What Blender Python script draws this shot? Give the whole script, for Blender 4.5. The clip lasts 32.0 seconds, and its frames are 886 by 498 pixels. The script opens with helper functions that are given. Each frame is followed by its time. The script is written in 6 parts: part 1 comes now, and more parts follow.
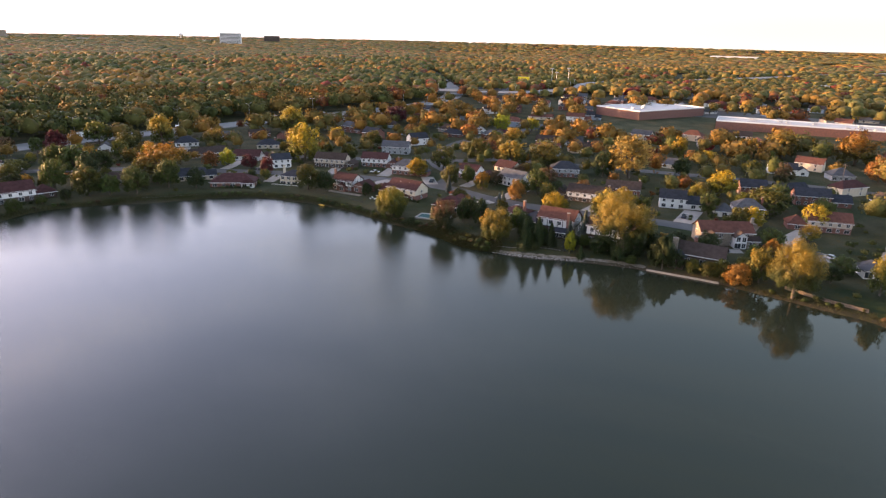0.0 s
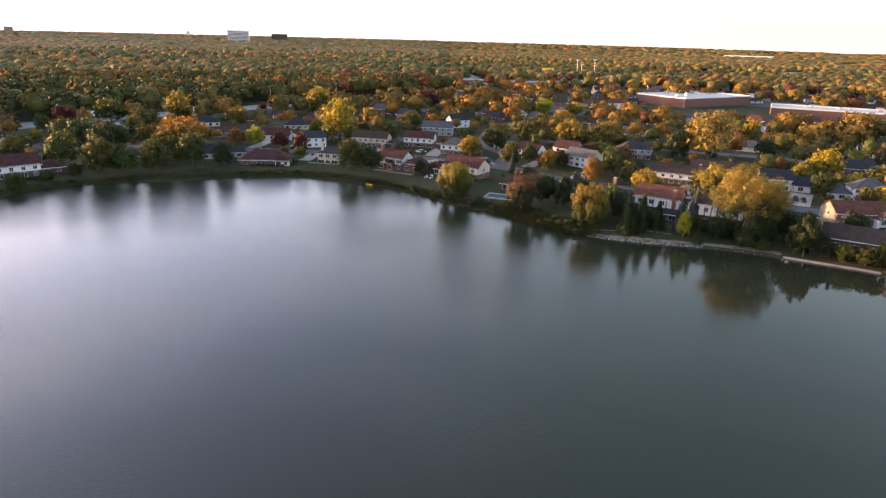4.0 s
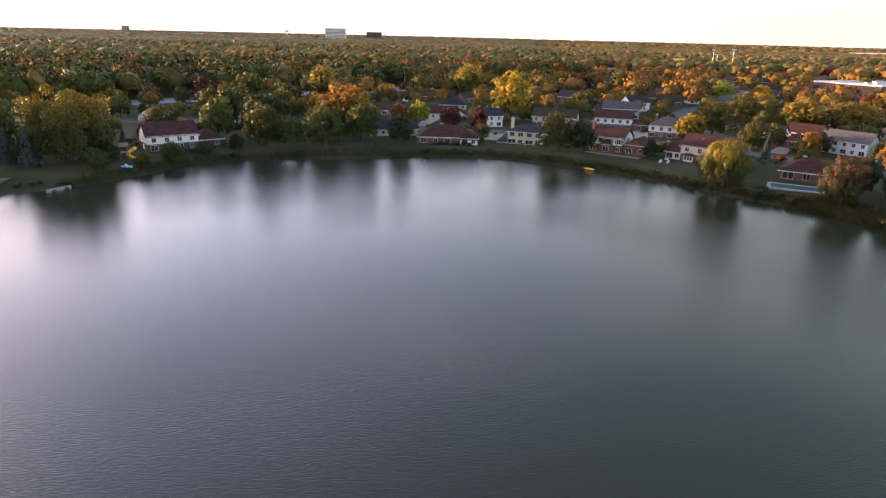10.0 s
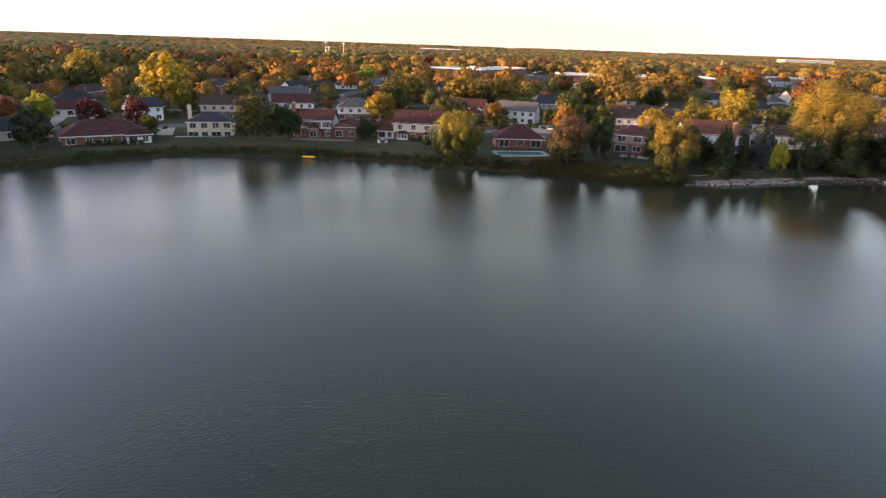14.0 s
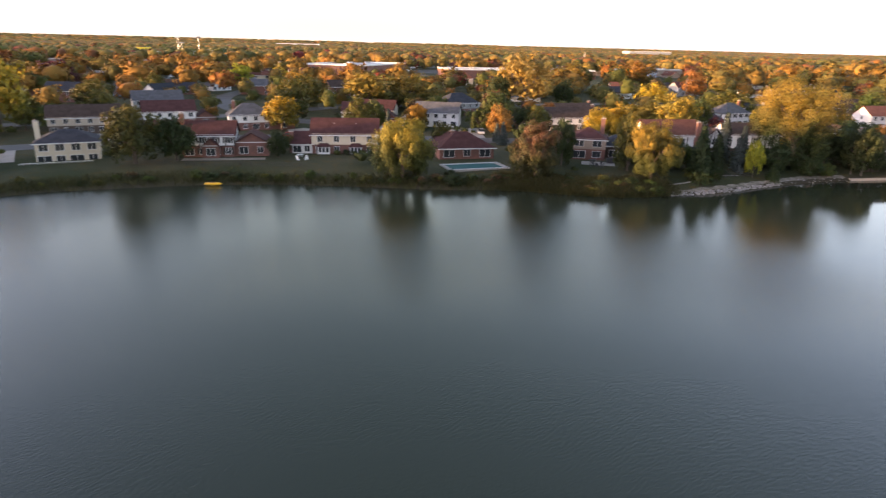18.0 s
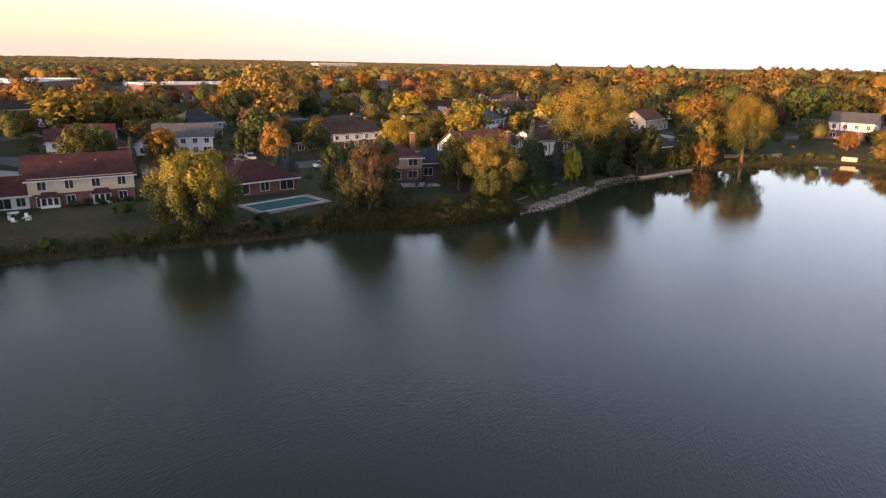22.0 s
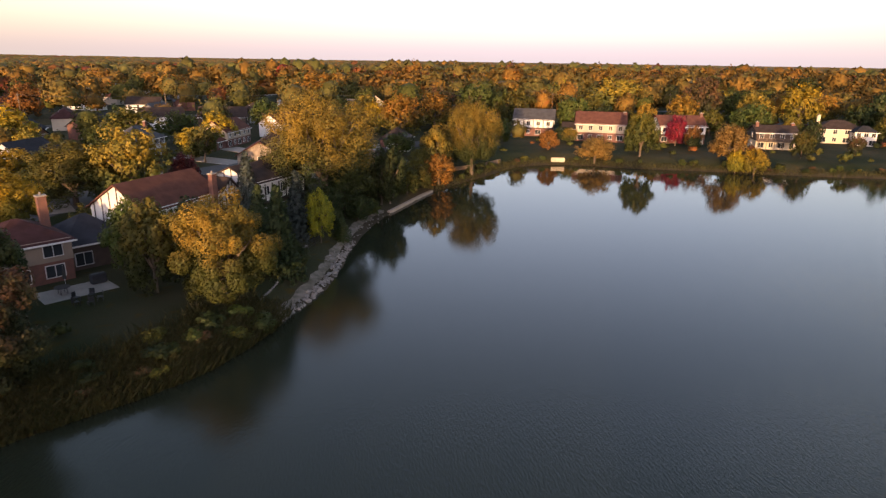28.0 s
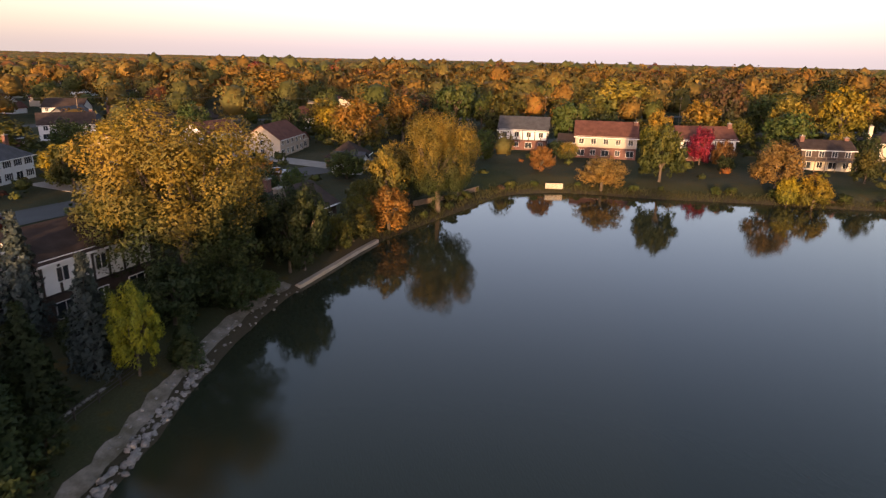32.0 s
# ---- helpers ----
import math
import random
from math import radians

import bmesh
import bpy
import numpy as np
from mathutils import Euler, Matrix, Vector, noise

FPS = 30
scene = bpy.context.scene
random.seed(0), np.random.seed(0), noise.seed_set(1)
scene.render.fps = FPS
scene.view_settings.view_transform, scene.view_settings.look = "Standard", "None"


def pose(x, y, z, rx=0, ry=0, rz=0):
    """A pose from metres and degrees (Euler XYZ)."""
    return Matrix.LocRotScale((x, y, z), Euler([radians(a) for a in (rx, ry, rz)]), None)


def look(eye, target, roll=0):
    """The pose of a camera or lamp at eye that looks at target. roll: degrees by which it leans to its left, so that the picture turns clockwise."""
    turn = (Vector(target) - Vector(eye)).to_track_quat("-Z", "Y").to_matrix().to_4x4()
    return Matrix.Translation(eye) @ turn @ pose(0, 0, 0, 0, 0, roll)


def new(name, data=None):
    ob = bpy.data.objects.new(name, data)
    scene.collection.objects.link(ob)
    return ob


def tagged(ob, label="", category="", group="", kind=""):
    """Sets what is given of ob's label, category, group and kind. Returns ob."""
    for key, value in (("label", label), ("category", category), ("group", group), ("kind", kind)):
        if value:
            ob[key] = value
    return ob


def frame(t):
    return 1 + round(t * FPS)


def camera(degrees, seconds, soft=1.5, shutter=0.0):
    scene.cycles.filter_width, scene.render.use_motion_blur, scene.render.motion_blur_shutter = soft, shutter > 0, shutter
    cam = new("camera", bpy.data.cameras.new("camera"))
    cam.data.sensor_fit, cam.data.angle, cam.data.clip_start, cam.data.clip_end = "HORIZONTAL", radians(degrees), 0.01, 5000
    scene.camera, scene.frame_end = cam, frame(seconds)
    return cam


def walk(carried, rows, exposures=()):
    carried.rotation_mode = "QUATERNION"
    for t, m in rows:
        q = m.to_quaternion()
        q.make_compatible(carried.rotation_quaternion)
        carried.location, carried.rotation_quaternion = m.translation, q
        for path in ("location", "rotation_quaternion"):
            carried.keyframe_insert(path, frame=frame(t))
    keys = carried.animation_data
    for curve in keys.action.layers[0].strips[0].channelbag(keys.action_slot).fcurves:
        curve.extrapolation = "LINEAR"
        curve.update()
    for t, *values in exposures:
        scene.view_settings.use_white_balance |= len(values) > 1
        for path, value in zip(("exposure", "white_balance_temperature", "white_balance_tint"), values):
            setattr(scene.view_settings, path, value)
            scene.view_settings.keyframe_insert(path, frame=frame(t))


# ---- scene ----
cam = camera(70.59, 32.0, soft=1.3, shutter=0.35)
PATH = [
    (0.0, (24.93, -34.09, 65.56), (25.749, 13.280, 49.570), 1.328),
    (0.5, (23.10, -30.33, 63.84), (23.938, 17.039, 47.856), 1.363),
    (1.0, (20.90, -26.53, 61.85), (21.741, 20.849, 45.886), 1.361),
    (1.5, (18.29, -22.69, 59.59), (19.166, 24.690, 43.642), 1.372),
    (2.0, (15.48, -18.88, 57.27), (16.407, 28.500, 41.336), 1.394),
    (2.5, (12.64, -15.08, 55.19), (13.622, 32.325, 39.324), 1.496),
    (4.5, (0.46, 0.48, 47.70), (0.371, 47.896, 31.821), 1.662),
    (5.0, (-2.89, 4.30, 46.59), (-5.964, 51.584, 30.627), 1.456),
    (5.5, (-6.28, 7.95, 46.31), (-11.499, 55.023, 30.288), 1.453),
    (6.0, (-9.67, 11.39, 46.37), (-15.475, 58.381, 30.312), 1.446),
    (6.5, (-13.12, 14.65, 46.28), (-18.905, 61.644, 30.222), 1.456),
    (7.0, (-16.73, 17.86, 45.72), (-22.505, 64.872, 29.699), 1.446),
    (7.5, (-20.44, 21.13, 44.40), (-26.205, 68.148, 28.415), 1.465),
    (8.0, (-24.16, 24.52, 42.37), (-29.911, 71.538, 26.372), 1.450),
    (8.5, (-27.79, 27.98, 40.10), (-33.596, 74.993, 24.083), 1.371),
    (9.0, (-31.47, 31.40, 37.92), (-37.272, 78.406, 21.883), 1.317),
    (9.5, (-35.38, 34.68, 35.76), (-41.102, 81.698, 19.755), 1.365),
    (10.0, (-39.45, 38.02, 33.55), (-45.105, 85.055, 17.567), 1.444),
    (10.5, (-43.69, 41.48, 31.33), (-49.243, 88.531, 15.345), 1.463),
    (11.0, (-48.02, 45.00, 29.24), (-53.446, 92.043, 13.199), 1.456),
    (11.5, (-51.86, 48.55, 27.39), (-57.325, 95.567, 11.268), 1.538),
    (12.0, (-54.70, 51.77, 26.11), (-56.903, 99.117, 10.178), 1.593),
    (12.5, (-56.73, 54.74, 25.69), (-41.407, 99.782, 10.312), 1.654),
    (13.0, (-58.24, 58.11, 25.77), (-29.258, 95.990, 10.763), 1.894),
    (13.5, (-59.30, 62.11, 25.95), (-33.501, 102.180, 10.819), 1.882),
    (14.0, (-59.91, 66.39, 26.08), (-37.867, 108.552, 10.697), 1.727),
    (14.5, (-60.19, 70.61, 26.16), (-39.262, 113.285, 10.629), 1.851),
    (16.5, (-59.88, 86.07, 25.76), (-38.750, 128.584, 10.076), 1.491),
    (17.0, (-60.14, 89.77, 25.57), (-36.934, 131.225, 9.982), 1.415),
    (17.5, (-60.22, 93.68, 25.60), (-34.702, 133.747, 10.015), 1.234),
    (18.0, (-60.41, 97.57, 25.66), (-29.905, 134.017, 10.148), 1.251),
    (18.5, (-60.74, 101.39, 25.58), (-27.254, 135.204, 10.220), 1.360),
    (19.0, (-61.01, 105.25, 25.56), (-25.379, 136.857, 10.357), 1.478),
    (19.5, (-60.83, 109.24, 25.65), (-22.894, 138.091, 10.545), 1.540),
    (20.0, (-60.06, 113.35, 25.68), (-20.223, 139.558, 10.641), 1.437),
    (20.5, (-58.90, 117.45, 25.50), (-18.145, 142.255, 10.553), 1.273),
    (21.0, (-57.68, 121.43, 25.03), (-15.764, 144.376, 10.322), 1.153),
    (21.5, (-56.29, 125.41, 24.32), (-12.909, 145.694, 9.962), 0.967),
    (22.0, (-54.66, 129.58, 23.99), (-10.486, 148.191, 9.775), 0.866),
    (22.5, (-52.68, 133.84, 24.31), (-8.051, 151.258, 9.982), 0.862),
    (23.0, (-50.52, 138.04, 24.82), (-5.247, 153.528, 10.309), 0.968),
    (23.5, (-48.30, 141.90, 25.02), (-2.413, 155.378, 10.433), 0.996),
    (24.0, (-45.85, 145.28, 25.19), (0.920, 155.296, 10.621), 1.049),
    (24.5, (-42.98, 148.08, 25.34), (4.708, 151.956, 10.801), 1.095),
    (25.0, (-39.60, 150.26, 25.43), (8.246, 149.616, 10.933), 1.062),
    (25.5, (-36.06, 151.71, 25.54), (11.703, 148.731, 11.042), 1.045),
    (27.5, (-20.30, 151.88, 25.75), (27.160, 145.776, 11.251), 0.861),
    (28.0, (-16.12, 150.93, 25.68), (31.112, 143.159, 11.223), 0.834),
    (28.5, (-11.85, 149.66, 25.61), (35.355, 141.710, 11.159), 0.869),
    (29.0, (-7.44, 148.11, 25.54), (39.756, 140.115, 11.102), 0.915),
    (29.5, (-2.83, 146.32, 25.43), (44.373, 138.333, 11.014), 0.916),
    (30.0, (1.79, 144.53, 25.38), (48.990, 136.540, 10.954), 0.860),
    (30.5, (6.27, 142.95, 25.34), (53.469, 134.965, 10.916), 0.847),
    (31.0, (10.90, 141.49, 25.29), (58.094, 133.449, 10.852), 0.890),
    (31.5, (16.06, 140.09, 25.26), (63.210, 131.889, 10.783), 1.003),
    (32.0, (21.69, 138.89, 25.17), (68.779, 130.420, 10.641), 1.168),
]
walk(cam, [(t, look(eye, target, roll)) for t, eye, target, roll in PATH],
     exposures=[(0, 2.55), (11.5, 2.38), (13.5, 2.35), (17.5, 2.58), (20, 2.30), (25, 1.63), (29, 1.5), (32, 1.46)])

# ---- world, sun and exposure ----
SUN_AZ, SUN_EL = 160.0, 3.5          # where the low sun stands: direction seen from the lake, degrees from +x
world = bpy.data.worlds.new("sky")
scene.world = world
world.use_nodes = True
wn, wl = world.node_tree.nodes, world.node_tree.links
sky = wn.new("ShaderNodeTexSky")
sky.sky_type = "NISHITA"
sky.sun_disc = False
sky.sun_elevation = radians(SUN_EL)
sky.sun_rotation = radians(90 - SUN_AZ)
sky.altitude = 200
sky.air_density, sky.dust_density, sky.ozone_density = 1.0, 3.0, 1.0
veil = wn.new("ShaderNodeMix")               # thin haze, thickest towards the horizon
veil.data_type, veil.blend_type = "RGBA", "ADD"
veil.inputs["Factor"].default_value = 1.0
tcw, sepw, inv, powr, tint = wn.new("ShaderNodeTexCoord"), wn.new("ShaderNodeSeparateXYZ"), wn.new("ShaderNodeMath"), wn.new("ShaderNodeMath"), wn.new("ShaderNodeVectorMath")
inv.operation, powr.operation, tint.operation = "SUBTRACT", "POWER", "SCALE"
inv.use_clamp = True
inv.inputs[0].default_value, powr.inputs[1].default_value = 1.0, 5.5
tint.inputs[0].default_value = (1.56, 1.24, 1.02)
wl.new(tcw.outputs["Generated"], sepw.inputs[0])
wl.new(sepw.outputs["Z"], inv.inputs[1])
wl.new(inv.outputs[0], powr.inputs[0])
wl.new(powr.outputs[0], tint.inputs["Scale"])
wl.new(sky.outputs["Color"], veil.inputs[6])
cloud = wn.new("ShaderNodeVectorMath")       # and a veil of high cloud
cloud.operation = "ADD"
toward, square, phase, veilc = wn.new("ShaderNodeVectorMath"), wn.new("ShaderNodeMath"), wn.new("ShaderNodeMath"), wn.new("ShaderNodeVectorMath")
toward.operation, square.operation, phase.operation, veilc.operation = "DOT_PRODUCT", "POWER", "MULTIPLY_ADD", "SCALE"
toward.inputs[1].default_value = (math.cos(radians(SUN_AZ)), math.sin(radians(SUN_AZ)), 0.07)
ahead = wn.new("ShaderNodeMath")
ahead.inputs[1].default_value = 0.18
square.inputs[1].default_value = 2.0          # light scatters most towards the sun, and somewhat away from it
phase.inputs[1].default_value, phase.inputs[2].default_value = 4.2, 0.40
veilc.inputs[0].default_value = (0.57, 0.54, 1.03)
wl.new(tcw.outputs["Generated"], toward.inputs[0])
wl.new(toward.outputs["Value"], ahead.inputs[0])
wl.new(ahead.outputs[0], square.inputs[0])
wl.new(square.outputs[0], phase.inputs[0])
thin, veils = wn.new("ShaderNodeMath"), wn.new("ShaderNodeMath")      # the cloud thins out above the horizon's haze
thin.operation, veils.operation = "MULTIPLY_ADD", "MULTIPLY"
thin.inputs[1].default_value, thin.inputs[2].default_value = -0.76, 1.0
wl.new(powr.outputs[0], thin.inputs[0])
wl.new(thin.outputs[0], veils.inputs[0])
wl.new(phase.outputs[0], veils.inputs[1])
fade = wn.new("ShaderNodeMath")               # and is thinnest overhead
fade.operation = "MULTIPLY"
wl.new(veils.outputs[0], fade.inputs[0])
wl.new(inv.outputs[0], fade.inputs[1])
wl.new(fade.outputs[0], veilc.inputs["Scale"])
wl.new(veilc.outputs["Vector"], cloud.inputs[1])
wl.new(tint.outputs["Vector"], cloud.inputs[0])
wl.new(cloud.outputs["Vector"], veil.inputs[7])
wl.new(veil.outputs[2], wn["Background"].inputs["Color"])
wn["Background"].inputs["Strength"].default_value = 0.15
sun = new("sun", bpy.data.lights.new("sun", "SUN"))
sun.data.energy, sun.data.angle, sun.data.color = 3.1, radians(0.6), (1.0, 0.58, 0.28)
sv = Vector((math.cos(radians(SUN_AZ)) * math.cos(radians(SUN_EL)), math.sin(radians(SUN_AZ)) * math.cos(radians(SUN_EL)), math.sin(radians(SUN_EL))))
sun.matrix_world = look(sv * 900, (0, 0, 0))

# ---- materials ----
def mat(name, color, rough=0.8, var=0.25, scale=1.5, fine=12.0, bump=0.15, metal=0.0, other=None, rand=0.0, coord="Object", spec=0.5):
    """A surface with variation at two scales; other: the colour that stains tend to; rand: variation from object to object."""
    m = bpy.data.materials.new(name)
    m.use_nodes = True
    n, l = m.node_tree.nodes, m.node_tree.links
    b = n["Principled BSDF"]
    b.inputs["Roughness"].default_value, b.inputs["Metallic"].default_value = rough, metal
    b.inputs["Specular IOR Level"].default_value = spec
    tc = n.new("ShaderNodeTexCoord")
    big, small = n.new("ShaderNodeTexNoise"), n.new("ShaderNodeTexNoise")
    big.inputs["Scale"].default_value, small.inputs["Scale"].default_value = scale, fine
    big.inputs["Detail"].default_value, small.inputs["Detail"].default_value = 4, 6
    l.new(tc.outputs[coord], big.inputs["Vector"]); l.new(tc.outputs[coord], small.inputs["Vector"])
    ramp = n.new("ShaderNodeValToRGB")
    o = other or tuple(c * (1 - var * 1.6) for c in color)
    e = ramp.color_ramp.elements
    e[0].position, e[1].position = 0.35, 0.68
    e[0].color, e[1].color = (*o, 1), (*color, 1)
    l.new(big.outputs["Fac"], ramp.inputs["Fac"])
    hsv = n.new("ShaderNodeHueSaturation")
    mr = n.new("ShaderNodeMapRange")
    mr.inputs["To Min"].default_value, mr.inputs["To Max"].default_value = 1 - var, 1 + var
    l.new(small.outputs["Fac"], mr.inputs["Value"])
    l.new(ramp.outputs["Color"], hsv.inputs["Color"])
    last = mr.outputs["Result"]
    if rand:
        oi, mr2, mul = n.new("ShaderNodeObjectInfo"), n.new("ShaderNodeMapRange"), n.new("ShaderNodeMath")
        mr2.inputs["To Min"].default_value, mr2.inputs["To Max"].default_value = 1 - rand, 1 + rand
        mul.operation = "MULTIPLY"
        l.new(oi.outputs["Random"], mr2.inputs["Value"])
        l.new(mr2.outputs["Result"], mul.inputs[0]); l.new(last, mul.inputs[1])
        last = mul.outputs[0]
    l.new(last, hsv.inputs["Value"])
    l.new(hsv.outputs["Color"], b.inputs["Base Color"])
    if bump:
        bp = n.new("ShaderNodeBump")
        bp.inputs["Strength"].default_value, bp.inputs["Distance"].default_value = bump, 0.05
        l.new(small.outputs["Fac"], bp.inputs["Height"]); l.new(bp.outputs["Normal"], b.inputs["Normal"])
    return m


def leaf_mat(name, color, second, low=None, hue=0.012):
    """Leaves: two colours by clumps, each leaf a little different; low: the greener, darker colour of the lower crown,
    part leaf colour, part painted shade.
    """
    m = bpy.data.materials.new(name)
    m.use_nodes = True
    n, l = m.node_tree.nodes, m.node_tree.links
    b = n["Principled BSDF"]
    b.inputs["Roughness"].default_value = 0.6
    b.inputs["Specular IOR Level"].default_value = 0.25
    tc, geo, oi = n.new("ShaderNodeTexCoord"), n.new("ShaderNodeNewGeometry"), n.new("ShaderNodeObjectInfo")
    nz = n.new("ShaderNodeTexNoise")
    nz.inputs["Scale"].default_value, nz.inputs["Detail"].default_value = 3.2, 2
    add = n.new("ShaderNodeVectorMath")
    l.new(tc.outputs["Object"], add.inputs[0]); l.new(oi.outputs["Location"], add.inputs[1]); l.new(add.outputs[0], nz.inputs["Vector"])
    ramp = n.new("ShaderNodeValToRGB")
    e = ramp.color_ramp.elements
    e[0].position, e[1].position = 0.38, 0.62
    e[0].color, e[1].color = (*second, 1), (*color, 1)
    l.new(nz.outputs["Fac"], ramp.inputs["Fac"])
    out = ramp.outputs["Color"]
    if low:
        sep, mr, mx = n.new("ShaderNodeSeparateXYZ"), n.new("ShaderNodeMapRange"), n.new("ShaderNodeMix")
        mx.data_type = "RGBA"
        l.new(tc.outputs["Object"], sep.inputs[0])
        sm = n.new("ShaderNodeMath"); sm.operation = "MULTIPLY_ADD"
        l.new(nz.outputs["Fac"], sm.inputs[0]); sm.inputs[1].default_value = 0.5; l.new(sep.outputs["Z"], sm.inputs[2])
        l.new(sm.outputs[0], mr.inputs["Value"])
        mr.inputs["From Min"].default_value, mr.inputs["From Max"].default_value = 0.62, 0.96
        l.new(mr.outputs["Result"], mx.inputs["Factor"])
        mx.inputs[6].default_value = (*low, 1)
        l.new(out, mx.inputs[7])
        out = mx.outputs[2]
    hsv = n.new("ShaderNodeHueSaturation")
    mr1, mr2, mr3, ml = n.new("ShaderNodeMapRange"), n.new("ShaderNodeMapRange"), n.new("ShaderNodeMapRange"), n.new("ShaderNodeMath")
    mr1.inputs["To Min"].default_value, mr1.inputs["To Max"].default_value = 0.5 - hue, 0.5 + hue
    mr2.inputs["To Min"].default_value, mr2.inputs["To Max"].default_value = 0.84, 1.16
    mr3.inputs["To Min"].default_value, mr3.inputs["To Max"].default_value = 0.8, 1.2
    ml.operation = "MULTIPLY"
    l.new(oi.outputs["Random"], mr1.inputs["Value"]); l.new(mr1.outputs["Result"], hsv.inputs["Hue"])
    l.new(geo.outputs["Random Per Island"], mr2.inputs["Value"]); l.new(oi.outputs["Random"], mr3.inputs["Value"])
    l.new(mr2.outputs["Result"], ml.inputs[0]); l.new(mr3.outputs["Result"], ml.inputs[1]); l.new(ml.outputs[0], hsv.inputs["Value"])
    l.new(out, hsv.inputs["Color"])
    l.new(hsv.outputs["Color"], b.inputs["Base Color"])
    tr, mx2, o = n.new("ShaderNodeBsdfTranslucent"), n.new("ShaderNodeMixShader"), n["Material Output"]
    mx2.inputs["Fac"].default_value = 0.3
    l.new(hsv.outputs["Color"], tr.inputs["Color"])
    l.new(b.outputs[0], mx2.inputs[1]); l.new(tr.outputs[0], mx2.inputs[2]); l.new(mx2.outputs[0], o.inputs["Surface"])
    return m


def wood_mat(name):
    """The far woods: each tree's own tint, from dark green through olive to gold, rust and red."""
    m = bpy.data.materials.new(name)
    m.use_nodes = True
    n, l = m.node_tree.nodes, m.node_tree.links
    b = n["Principled BSDF"]
    b.inputs["Roughness"].default_value = 0.75
    b.inputs["Specular IOR Level"].default_value = 0.15
    at, geo, ramp, hsv, mr = n.new("ShaderNodeAttribute"), n.new("ShaderNodeNewGeometry"), n.new("ShaderNodeValToRGB"), n.new("ShaderNodeHueSaturation"), n.new("ShaderNodeMapRange")
    at.attribute_name = "tint"
    cols = [(0.0, (0.030, 0.038, 0.012)), (0.2, (0.060, 0.066, 0.014)), (0.42, (0.092, 0.080, 0.022)), (0.6, (0.155, 0.090, 0.018)), (0.76, (0.21, 0.105, 0.02)), (0.86, (0.19, 0.065, 0.018)), (0.93, (0.08, 0.045, 0.022)), (1.0, (0.13, 0.018, 0.014))]
    e = ramp.color_ramp.elements
    e[0].color = (*cols[0][1], 1)
    e[1].color = (*cols[-1][1], 1)
    for p, c in cols[1:-1]:
        e.new(p).color = (*c, 1)
    l.new(at.outputs["Fac"], ramp.inputs["Fac"])
    mr.inputs["To Min"].default_value, mr.inputs["To Max"].default_value = 0.7, 1.3
    l.new(geo.outputs["Random Per Island"], mr.inputs["Value"])
    l.new(mr.outputs["Result"], hsv.inputs["Value"]); l.new(ramp.outputs["Color"], hsv.inputs["Color"])
    l.new(hsv.outputs["Color"], b.inputs["Base Color"])
    return m


